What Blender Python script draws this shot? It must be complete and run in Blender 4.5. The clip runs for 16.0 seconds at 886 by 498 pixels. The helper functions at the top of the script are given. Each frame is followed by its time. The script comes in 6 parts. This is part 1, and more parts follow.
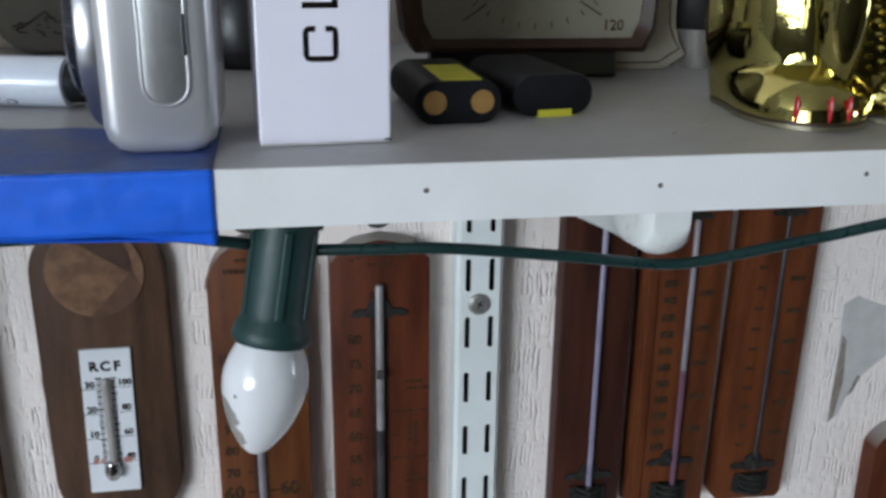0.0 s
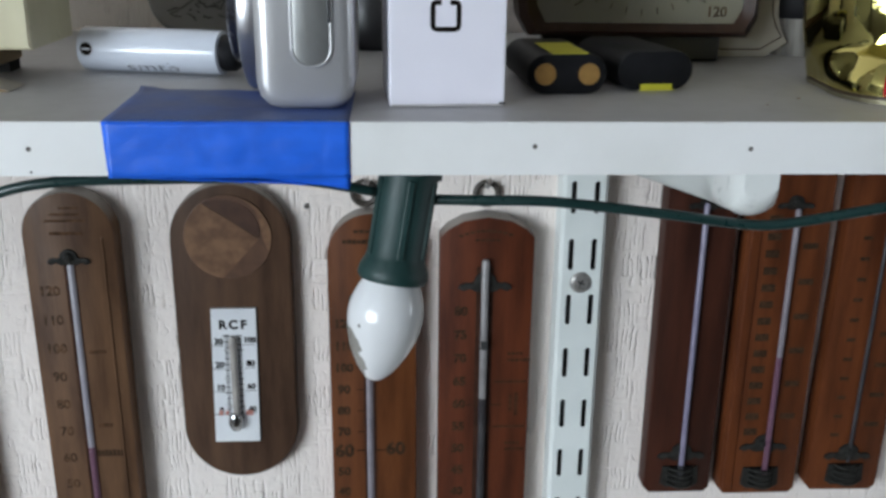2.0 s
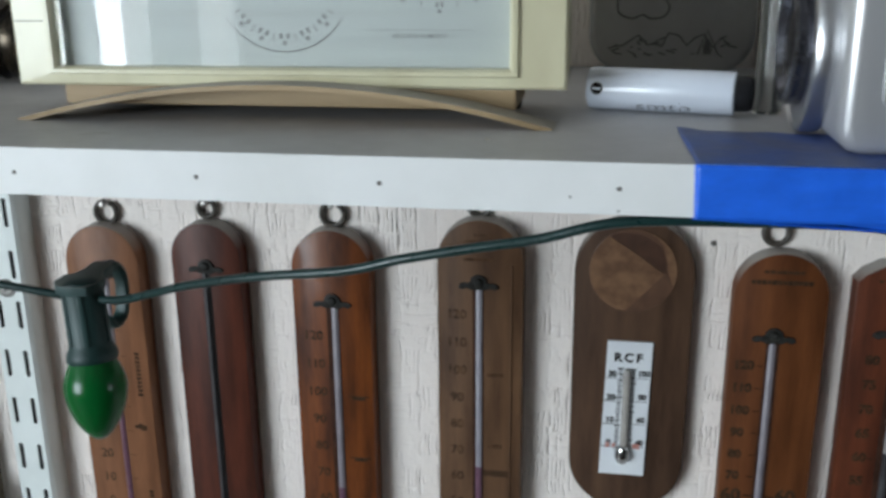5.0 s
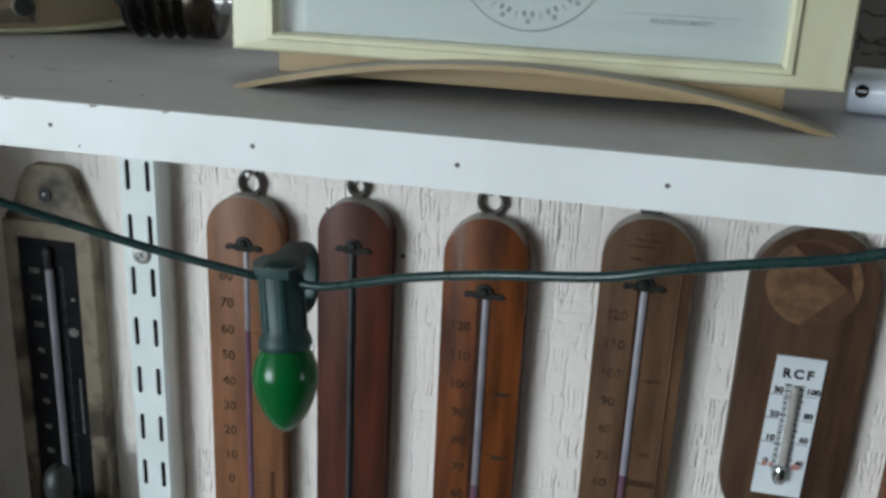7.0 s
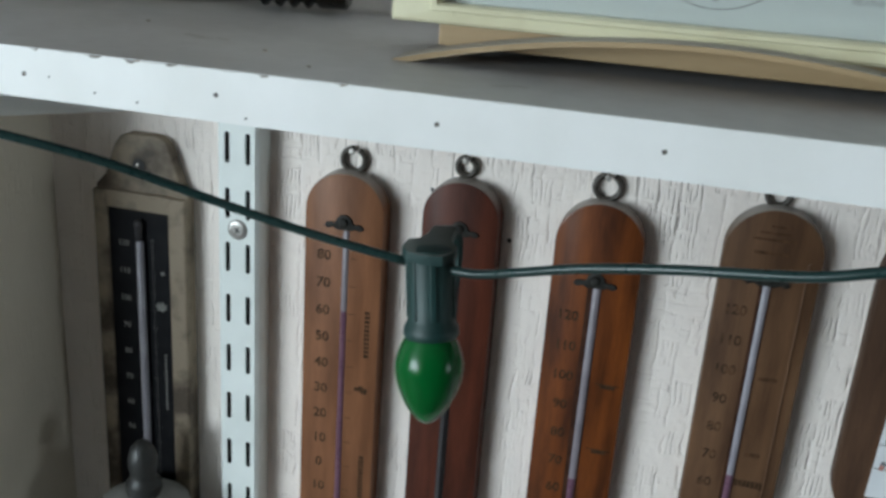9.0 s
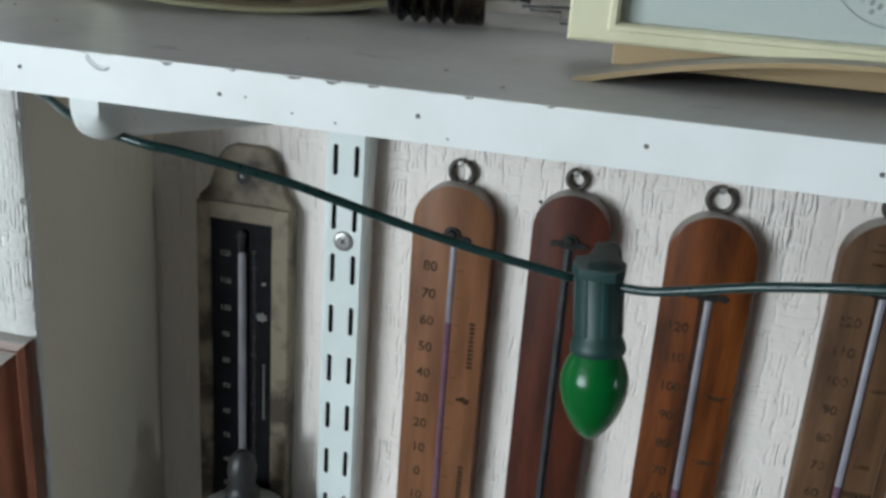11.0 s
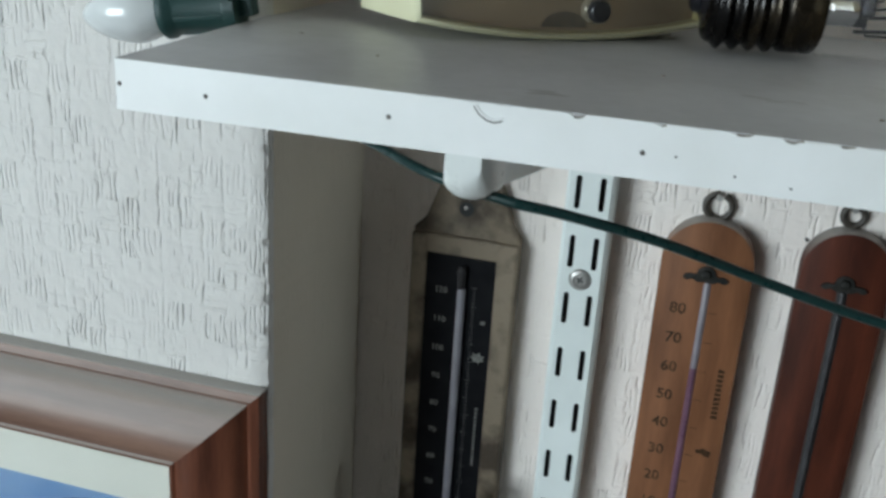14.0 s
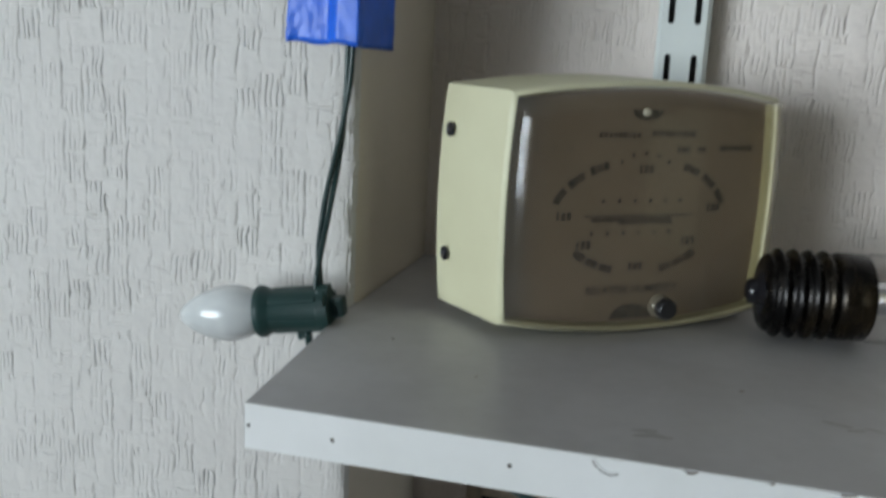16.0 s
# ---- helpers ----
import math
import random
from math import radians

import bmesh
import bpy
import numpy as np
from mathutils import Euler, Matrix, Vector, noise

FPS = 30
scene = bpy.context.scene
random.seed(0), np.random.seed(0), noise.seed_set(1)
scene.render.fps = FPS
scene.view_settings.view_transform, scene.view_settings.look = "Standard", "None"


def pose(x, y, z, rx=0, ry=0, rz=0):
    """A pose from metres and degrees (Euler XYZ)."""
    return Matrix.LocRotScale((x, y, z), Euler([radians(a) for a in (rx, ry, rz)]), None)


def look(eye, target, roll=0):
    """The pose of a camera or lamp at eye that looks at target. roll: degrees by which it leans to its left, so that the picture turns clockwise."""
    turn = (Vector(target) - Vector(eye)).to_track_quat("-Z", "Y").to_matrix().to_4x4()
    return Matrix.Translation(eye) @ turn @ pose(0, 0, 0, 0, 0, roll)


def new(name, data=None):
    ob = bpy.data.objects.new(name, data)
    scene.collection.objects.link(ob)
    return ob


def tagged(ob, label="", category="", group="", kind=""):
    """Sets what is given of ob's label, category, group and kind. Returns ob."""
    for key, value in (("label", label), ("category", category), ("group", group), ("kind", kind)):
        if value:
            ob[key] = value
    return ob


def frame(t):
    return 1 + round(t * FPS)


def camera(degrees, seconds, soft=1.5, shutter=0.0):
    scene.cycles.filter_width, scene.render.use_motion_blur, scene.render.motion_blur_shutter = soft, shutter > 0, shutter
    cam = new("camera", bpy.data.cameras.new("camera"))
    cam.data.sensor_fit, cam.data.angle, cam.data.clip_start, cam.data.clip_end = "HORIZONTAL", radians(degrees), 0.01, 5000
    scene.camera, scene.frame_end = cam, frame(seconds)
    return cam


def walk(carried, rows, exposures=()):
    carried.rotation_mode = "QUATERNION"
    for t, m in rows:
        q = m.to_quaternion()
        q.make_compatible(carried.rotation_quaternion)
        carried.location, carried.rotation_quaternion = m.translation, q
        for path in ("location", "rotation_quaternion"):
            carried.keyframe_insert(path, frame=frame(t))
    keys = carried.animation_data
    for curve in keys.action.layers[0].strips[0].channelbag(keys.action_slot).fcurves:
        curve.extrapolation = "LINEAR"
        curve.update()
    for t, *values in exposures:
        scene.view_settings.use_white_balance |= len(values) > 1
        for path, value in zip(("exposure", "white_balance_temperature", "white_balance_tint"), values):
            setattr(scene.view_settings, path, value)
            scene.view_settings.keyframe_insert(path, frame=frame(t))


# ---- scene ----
SOFT, SHUTTER = 3.0, 0.4
LENS = 49.2
cam = camera(LENS, 16.0, soft=SOFT, shutter=SHUTTER)
# seconds, eye in mm from the shelf's front edge, yaw, pitch, roll
EXPOSURES = [(0.0, -0.05, 6350, 14), (2.5, 0.03, 6480, 12), (5.0, -0.13, 6450, 10), (7.5, -0.21, 6400, 7), (11.5, -0.18, 6420, 7), (13.5, -0.3, 6380, 6), (14.5, -0.4, 6400, 7), (15.0, -0.54, 6450, 9), (16.0, -0.6, 6500, 10)]
ROWS = [
    (0, 19.7, -269.1, 68.4, -9.43, -19.15, -0.62),
    (0.5, 12.2, -280.0, 66.0, -7.80, -19.14, -1.48),
    (1, 8.7, -285.1, 59.4, -5.58, -19.61, -1.02),
    (1.5, 7.1, -305.5, 64.7, -4.03, -18.53, -1.24),
    (2, 13.7, -308.4, 60.8, -2.93, -18.62, -0.60),
    (2.5, 18.7, -310.0, 59.5, -2.64, -18.16, -0.55),
    (3, 10.7, -301.6, 58.4, 1.15, -18.42, 1.41),
    (3.5, -46.1, -312.7, 65.4, 2.25, -17.76, 0.94),
    (4, -71.2, -325.2, 69.1, 5.76, -17.13, 1.92),
    (4.5, -83.1, -320.1, 68.0, 8.04, -17.17, 1.41),
    (5, -106.7, -315.3, 66.8, 9.63, -17.16, 0.52),
    (5.2, -119.6, -313.6, 64.7, 9.62, -17.49, -0.03),
    (7.3, -195.9, -298.0, 64.3, 12.80, -18.59, -2.62),
    (7.5, -199.6, -299.4, 64.2, 12.71, -18.65, -2.54),
    (8, -217.4, -290.5, 56.9, 13.49, -19.70, -3.11),
    (8.5, -229.9, -290.0, 60.3, 13.97, -19.56, -3.54),
    (9, -248.2, -290.6, 57.7, 14.39, -19.95, -3.91),
    (9.2, -257.0, -288.1, 55.1, 14.63, -20.42, -3.64),
    (11.3, -322.2, -309.6, 59.8, 14.71, -19.75, -4.01),
    (11.5, -330.8, -308.4, 58.2, 14.71, -20.20, -4.23),
    (12, -354.0, -311.3, 55.4, 15.22, -20.73, -3.94),
    (12.5, -382.7, -317.8, 65.7, 15.67, -19.71, -4.48),
    (13, -410.7, -307.1, 71.4, 16.66, -19.53, -3.90),
    (13.5, -419.7, -299.5, 69.1, 16.83, -18.88, -3.78),
    (14, -449.9, -287.8, 60.3, 16.49, -20.33, -3.51),
    (14.5, -456.2, -274.1, 82.8, 20.89, -18.50, -3.37),
    (15, -447.2, -275.8, 102.2, 20.85, -15.57, -2.66),
    (15.5, -495.7, -285.0, 111.3, 17.37, -14.60, -2.99),
    (16, -498.0, -307.0, 134.2, 14.92, -12.28, -2.80),
]
Z0 = 1.45  # height of the shelf's top over the floor, m
walk(cam, [(t, pose(x / 1000, y / 1000, Z0 + z / 1000, 90 + pitch, roll, yaw)) for t, x, y, z, yaw, pitch, roll in ROWS], EXPOSURES)

# ---- light ----
world = bpy.data.worlds.new("sky")
scene.world = world
world.use_nodes = True
wn = world.node_tree
sky = wn.nodes.new("ShaderNodeTexSky")
sky.sky_type, sky.sun_disc = "NISHITA", False
sky.sun_elevation, sky.sun_rotation = radians(40), radians(200)
wn.nodes["Background"].inputs["Strength"].default_value = 0.15
wn.links.new(sky.outputs["Color"], wn.nodes["Background"].inputs["Color"])


def window_light(name, m, width, height, watts, colour):
    lamp = bpy.data.lights.new(name, "AREA")
    lamp.shape, lamp.size, lamp.size_y, lamp.energy, lamp.color = "RECTANGLE", width, height, watts, colour
    ob = new(name, lamp)
    ob.matrix_world = m
    return ob


window_light("window_light", look((-2.95, -2.98, Z0 + 0.2), (-2.2, 0.2, Z0 + 0.1)), 2.2, 1.25, 200, (0.8, 0.92, 1.0))
window_light("window_light", look((-1.5, -2.98, Z0 + 0.2), (-1.5, 0.2, Z0 + 0.2)), 0.56, 1.25, 8, (0.8, 0.92, 1.0))
window_light("side_window_light", look((2.24, -0.415, Z0 - 0.1), (-0.6, 0.2, Z0 - 0.3)), 0.3, 0.42, 4.2, (0.8, 0.92, 1.0))


# ---- materials ----
def mat(name, a, b=None, rough=0.5, metal=0.0, scale=60.0, stretch=(1, 1, 1), bump=0.0, bump_scale=None, fine=0.25,
        rough_var=0.1, dust=0.0, coat=0.0, detail=6.0, low=0.35, high=0.65, spec=0.5):
    """A surface of two colours mixed by a coarse and a fine noise, with bump, uneven gloss and dust on upward faces."""
    m = bpy.data.materials.new(name)
    m.use_nodes = True
    n, l = m.node_tree.nodes, m.node_tree.links
    bs = n["Principled BSDF"]
    bs.inputs["Metallic"].default_value = metal
    bs.inputs["Specular IOR Level"].default_value = spec
    bs.inputs["Coat Weight"].default_value = coat
    bs.inputs["Coat Roughness"].default_value = 0.15
    b = b or tuple(c * 0.85 for c in a)
    tc = n.new("ShaderNodeTexCoord")
    mp = n.new("ShaderNodeMapping")
    mp.inputs["Scale"].default_value = stretch
    l.new(tc.outputs["Object"], mp.inputs["Vector"])
    big, small = n.new("ShaderNodeTexNoise"), n.new("ShaderNodeTexNoise")
    for t, s, d in ((big, scale, detail), (small, scale * 9, 3.0)):
        t.inputs["Scale"].default_value, t.inputs["Detail"].default_value = s, d
        l.new(mp.outputs["Vector"], t.inputs["Vector"])
    ramp = n.new("ShaderNodeMapRange")
    ramp.inputs["From Min"].default_value, ramp.inputs["From Max"].default_value = low, high
    l.new(big.outputs["Fac"], ramp.inputs["Value"])
    add = n.new("ShaderNodeMath")
    add.operation = "MULTIPLY_ADD"
    l.new(small.outputs["Fac"], add.inputs[0])
    add.inputs[1].default_value = fine
    sub = n.new("ShaderNodeMath")
    sub.operation = "SUBTRACT"
    l.new(ramp.outputs["Result"], sub.inputs[0])
    sub.inputs[1].default_value = fine / 2
    l.new(sub.outputs[0], add.inputs[2])
    add.use_clamp = True
    mix = n.new("ShaderNodeMix")
    mix.data_type = "RGBA"
    mix.inputs[6].default_value, mix.inputs[7].default_value = (*a, 1), (*b, 1)
    l.new(add.outputs[0], mix.inputs[0])
    colour = mix.outputs[2]
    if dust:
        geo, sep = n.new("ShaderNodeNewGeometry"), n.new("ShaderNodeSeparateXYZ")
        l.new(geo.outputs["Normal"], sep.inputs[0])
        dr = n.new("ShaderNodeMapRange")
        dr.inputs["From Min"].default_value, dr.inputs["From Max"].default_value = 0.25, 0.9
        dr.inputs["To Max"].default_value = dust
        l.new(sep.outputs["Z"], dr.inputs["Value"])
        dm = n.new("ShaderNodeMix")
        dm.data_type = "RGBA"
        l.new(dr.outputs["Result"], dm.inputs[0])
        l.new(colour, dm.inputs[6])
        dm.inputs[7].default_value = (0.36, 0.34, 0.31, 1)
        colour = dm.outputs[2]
    l.new(colour, bs.inputs["Base Color"])
    rr = n.new("ShaderNodeMapRange")
    rr.inputs["To Min"].default_value, rr.inputs["To Max"].default_value = max(0.02, rough - rough_var), min(1.0, rough + rough_var)
    l.new(small.outputs["Fac"], rr.inputs["Value"])
    l.new(rr.outputs["Result"], bs.inputs["Roughness"])
    if bump:
        bt = n.new("ShaderNodeTexNoise")
        bt.inputs["Scale"].default_value, bt.inputs["Detail"].default_value = bump_scale or scale * 4, 5.0
        l.new(mp.outputs["Vector"], bt.inputs["Vector"])
        bp = n.new("ShaderNodeBump")
        bp.inputs["Strength"].default_value, bp.inputs["Distance"].default_value = 1.0, bump / 1000
        l.new(bt.outputs["Fac"], bp.inputs["Height"])
        l.new(bp.outputs["Normal"], bs.inputs["Normal"])
    return m


def glass(name, tint=(1, 1, 1), rough=0.02):
    m = bpy.data.materials.new(name)
    m.use_nodes = True
    bs = m.node_tree.nodes["Principled BSDF"]
    bs.inputs["Base Color"].default_value = (*tint, 1)
    bs.inputs["Transmission Weight"].default_value, bs.inputs["Roughness"].default_value, bs.inputs["IOR"].default_value = 1.0, rough, 1.45
    return m


def pane(name, tint=(1, 1, 1), gloss=0.045, rough=0.02):
    """A thin clear sheet: sees straight through, with a glossy film."""
    m = bpy.data.materials.new(name)
    m.use_nodes = True
    n, l = m.node_tree.nodes, m.node_tree.links
    n.remove(n["Principled BSDF"])
    tr, gl, mx = n.new("ShaderNodeBsdfTransparent"), n.new("ShaderNodeBsdfGlossy"), n.new("ShaderNodeMixShader")
    lw, pw, sc = n.new("ShaderNodeLayerWeight"), n.new("ShaderNodeMath"), n.new("ShaderNodeMath")
    tr.inputs["Color"].default_value = (*tint, 1)
    gl.inputs["Roughness"].default_value = rough
    lw.inputs["Blend"].default_value = 0.5
    pw.operation, sc.operation = "POWER", "MULTIPLY_ADD"
    pw.inputs[1].default_value = 4.0
    sc.inputs[1].default_value, sc.inputs[2].default_value = 0.9 - gloss, gloss
    l.new(lw.outputs["Facing"], pw.inputs[0])
    l.new(pw.outputs[0], sc.inputs[0])
    l.new(sc.outputs[0], mx.inputs[0])
    l.new(tr.outputs[0], mx.inputs[1])
    l.new(gl.outputs[0], mx.inputs[2])
    l.new(mx.outputs[0], n["Material Output"].inputs["Surface"])
    return m


def hazy(name, tint, film, haze):
    """Clear plastic gone slightly cloudy: a thin sheet with a little scatter in it."""
    m = pane(name, tint, 0.05, 0.12)
    n, l = m.node_tree.nodes, m.node_tree.links
    out = n["Material Output"]
    clear = out.inputs["Surface"].links[0].from_socket
    df, mx = n.new("ShaderNodeBsdfDiffuse"), n.new("ShaderNodeMixShader")
    df.inputs["Color"].default_value = (*film, 1)
    mx.inputs[0].default_value = haze
    l.new(clear, mx.inputs[1])
    l.new(df.outputs[0], mx.inputs[2])
    l.new(mx.outputs[0], out.inputs["Surface"])
    return m


def wallpaper(name, a, b, emboss):
    """Painted embossed paper: patches of upright and lying strokes pressed into a soft ground."""
    m = bpy.data.materials.new(name)
    m.use_nodes = True
    n, l = m.node_tree.nodes, m.node_tree.links
    bs = n["Principled BSDF"]
    bs.inputs["Roughness"].default_value = 0.62
    tc = n.new("ShaderNodeTexCoord")

    def field(sx, sy, sz, scale, detail=2.0, distort=0.0):
        mp = n.new("ShaderNodeMapping")
        mp.inputs["Scale"].default_value = (sx, sy, sz)
        l.new(tc.outputs["Object"], mp.inputs["Vector"])
        t = n.new("ShaderNodeTexNoise")
        t.inputs["Scale"].default_value, t.inputs["Detail"].default_value, t.inputs["Distortion"].default_value = scale, detail, distort
        l.new(mp.outputs["Vector"], t.inputs["Vector"])
        return t.outputs["Fac"]

    def steps(value, lo, hi):
        r = n.new("ShaderNodeMapRange")
        r.interpolation_type = "SMOOTHSTEP"
        r.inputs["From Min"].default_value, r.inputs["From Max"].default_value = lo, hi
        l.new(value, r.inputs["Value"])
        return r.outputs["Result"]

    def calc(op, p, q):
        c = n.new("ShaderNodeMath")
        c.operation = op
        for i, x in enumerate((p, q)):
            if isinstance(x, float):
                c.inputs[i].default_value = x
            else:
                l.new(x, c.inputs[i])
        return c.outputs[0]

    # panels about 15 by 20 mm, some pressed with wavering upright grooves, some plain, with broken lines between
    sep = n.new("ShaderNodeSeparateXYZ")
    l.new(tc.outputs["Object"], sep.inputs[0])

    def random_at(p, q):
        c, w = n.new("ShaderNodeCombineXYZ"), n.new("ShaderNodeTexWhiteNoise")
        w.noise_dimensions = "2D"
        for i, x in enumerate((p, q)):
            if isinstance(x, float):
                c.inputs[i].default_value = x
            else:
                l.new(x, c.inputs[i])
        l.new(c.outputs[0], w.inputs["Vector"])
        return w.outputs["Value"]

    across = calc("ADD", sep.outputs["X"], sep.outputs["Y"])
    wander = calc("MULTIPLY", calc("SUBTRACT", field(1, 1, 0.8, 70, 3.0), 0.5), 0.42)
    u = calc("ADD", calc("MULTIPLY", across, 1 / 0.0125), wander)
    cu = calc("FLOOR", u, 0.0)
    fu = calc("SUBTRACT", u, cu)
    v = calc("ADD", calc("MULTIPLY", sep.outputs["Z"], 1 / 0.0175), calc("MULTIPLY", random_at(cu, 3.0), 1.0))
    v = calc("ADD", v, calc("MULTIPLY", wander, 0.7))
    cv = calc("FLOOR", v, 0.0)
    fv = calc("SUBTRACT", v, cv)
    kind, force = random_at(cu, cv), random_at(cv, cu)
    edge_u = calc("MINIMUM", fu, calc("SUBTRACT", 1.0, fu))
    edge_v = calc("MINIMUM", fv, calc("SUBTRACT", 1.0, fv))
    window = steps(calc("ADD", edge_v, calc("MULTIPLY", wander, 0.4)), 0.02, 0.1)
    strength = calc("ADD", calc("MULTIPLY", force, 0.6), 0.4)
    # thin upright strokes, four or five to a panel
    sway = calc("MULTIPLY", calc("SUBTRACT", field(1, 1, 0.45, 190, 2.0, 0.3), 0.5), 0.75)
    wave = calc("SINE", calc("MULTIPLY", calc("ADD", calc("MULTIPLY", fu, 4.4), sway), 6.2832), 0.0)
    cut = calc("MULTIPLY", steps(wave, -0.7, 0.9), steps(field(1, 1, 0.36, 230, 1.5), 0.38, 0.62))
    grooves = calc("MULTIPLY", calc("MULTIPLY", cut, window), calc("MULTIPLY", steps(kind, 0.52, 0.56), strength))
    # panels ruled across, two or three lines each
    rung = calc("SINE", calc("MULTIPLY", calc("ADD", calc("MULTIPLY", fv, 2.6), sway), 6.2832), 0.0)
    ruled = calc("MULTIPLY", steps(kind, 0.16, 0.19), calc("SUBTRACT", 1.0, steps(kind, 0.36, 0.39)))
    rungs = calc("MULTIPLY", calc("MULTIPLY", steps(rung, -0.1, 0.95), ruled), calc("MULTIPLY", steps(field(0.35, 0.35, 1, 170, 1.0), 0.42, 0.58), strength))
    # a second upright line halves the ruled panels
    middle = calc("MULTIPLY", calc("SUBTRACT", 1.0, steps(calc("ABSOLUTE", calc("SUBTRACT", fu, 0.5), 0.0), 0.01, 0.13)), ruled)
    seam = calc("ADD", calc("SUBTRACT", 1.0, steps(edge_u, 0.01, 0.13)), calc("MULTIPLY", middle, 0.8))
    seam = calc("MULTIPLY", seam, steps(field(1, 1, 0.42, 170, 2.0), 0.44, 0.66))
    lying = calc("MULTIPLY", calc("SUBTRACT", 1.0, steps(edge_v, 0.01, 0.11)), steps(field(0.4, 0.4, 1, 120, 1.0), 0.48, 0.66))
    ground = field(1, 1, 0.7, 190, 3.0)
    pits = calc("MULTIPLY", steps(field(1, 1, 0.3, 300, 1.5, 0.2), 0.57, 0.7), steps(field(1, 1, 0.8, 75, 2.0), 0.45, 0.6))
    lumps = field(1, 1, 0.85, 85, 2.5)
    soft = steps(field(1, 1, 1, 18, 2.0), 0.34, 0.6)
    h = calc("ADD", calc("ADD", grooves, calc("MULTIPLY", seam, 0.7)), calc("ADD", calc("MULTIPLY", lying, 0.3), calc("MULTIPLY", rungs, 0.5)))
    h = calc("MULTIPLY", h, calc("ADD", calc("MULTIPLY", soft, 0.7), 0.3))
    h = calc("ADD", h, calc("MULTIPLY", pits, 0.5))
    h = calc("SUBTRACT", calc("ADD", calc("MULTIPLY", ground, 0.5), calc("MULTIPLY", lumps, 1.0)), h)
    bp = n.new("ShaderNodeBump")
    bp.inputs["Strength"].default_value, bp.inputs["Distance"].default_value = 1.0, emboss
    l.new(h, bp.inputs["Height"])
    l.new(bp.outputs["Normal"], bs.inputs["Normal"])
    mix = n.new("ShaderNodeMix")
    mix.data_type = "RGBA"
    mix.inputs[6].default_value, mix.inputs[7].default_value = (*a, 1), (*b, 1)
    l.new(field(1, 1, 0.6, 14, 6.0), mix.inputs[0])
    l.new(mix.outputs[2], bs.inputs["Base Color"])
    return m


PAPER = wallpaper("white_embossed_paper", (0.74, 0.715, 0.68), (0.66, 0.63, 0.6), 0.00105)
# same paper as PAPER, with the warmer light in the alcove put into its colour
PAPER_ALCOVE = wallpaper("warm_lit_embossed_paper", (0.88, 0.805, 0.752), (0.82, 0.742, 0.688), 0.00105)
PAPER_RETURN = wallpaper("return_cream_paper", (0.76, 0.685, 0.575), (0.64, 0.565, 0.46), 0.0003)
PLASTER = mat("room_plaster", (0.07, 0.068, 0.063), scale=3, rough=0.8)
CEILING = mat("white_ceiling_paint", (0.6, 0.59, 0.57), scale=3, rough=0.8)
BOARD_FLOOR = mat("floor_boards", (0.09, 0.06, 0.04), scale=4, stretch=(1, 8, 1), rough=0.5)
WHITE_PAINT = mat("white_gloss_paint", (0.9, 0.9, 0.89), (0.84, 0.84, 0.82), rough=0.38, scale=25, bump=0.05, bump_scale=220)
SHELF_GREY = mat("dusty_grey_laminate", (0.515, 0.507, 0.51), (0.415, 0.405, 0.405), rough=0.44, scale=16, bump=0.03, bump_scale=420, spec=0.55, fine=0.3, low=0.3, high=0.7)
METAL_WHITE = mat("white_enamelled_steel", (0.78, 0.82, 0.8), (0.72, 0.76, 0.74), rough=0.4, scale=30)
# near-black for the shade inside slots and holes, and for a stem mark
SLOT_DARK = mat("slot_shade_dark", (0.04, 0.04, 0.04), rough=0.7)
STEEL = mat("screw_steel", (0.52, 0.5, 0.48), (0.34, 0.33, 0.31), rough=0.42, metal=0.75, scale=300)
RING_METAL = mat("tarnished_brass_ring", (0.06, 0.048, 0.037), (0.035, 0.029, 0.023), rough=0.55, metal=0.1, scale=250)
CLIP_METAL = mat("blackened_clip", (0.014, 0.014, 0.012), (0.03, 0.029, 0.026), rough=0.6, metal=0.0, spec=0.2, scale=300)


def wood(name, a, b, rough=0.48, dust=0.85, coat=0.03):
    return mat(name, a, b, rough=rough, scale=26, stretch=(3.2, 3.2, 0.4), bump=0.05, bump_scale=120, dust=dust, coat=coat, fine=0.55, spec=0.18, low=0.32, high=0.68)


# ---- building ----
def part(name, bm, material, parent, label="", smooth=False, kind=""):
    """Links a bmesh, drawn in mm in the shelf's frame, as one mesh under a thing or part (or as a thing of its own origin)."""
    origin = Vector(parent["origin"])
    bmesh.ops.transform(bm, matrix=Matrix.Scale(0.001, 4) @ Matrix.Translation(-origin), verts=bm.verts)
    me = bpy.data.meshes.new(name)
    bm.normal_update()
    bm.to_mesh(me)
    bm.free()
    me.materials.append(material)
    if smooth:
        me.polygons.foreach_set("use_smooth", [True] * len(me.polygons))
        if smooth != "all":
            me.set_sharp_from_angle(angle=radians(38))
    ob = new(name, me)
    ob.parent = parent
    ob["origin"] = tuple(origin)
    return tagged(ob, label, kind="stuff" if name in ("scale_print", "dial_print", "engraving") else kind)


def place(o):
    return (o[0] / 1000, o[1] / 1000, Z0 + o[2] / 1000)


def thing(name, origin, label, category, group="", kind=""):
    ob = new(name)
    ob.location = place(origin)
    ob.empty_display_size = 0.01
    ob["origin"] = origin
    return tagged(ob, label, category, group, kind)


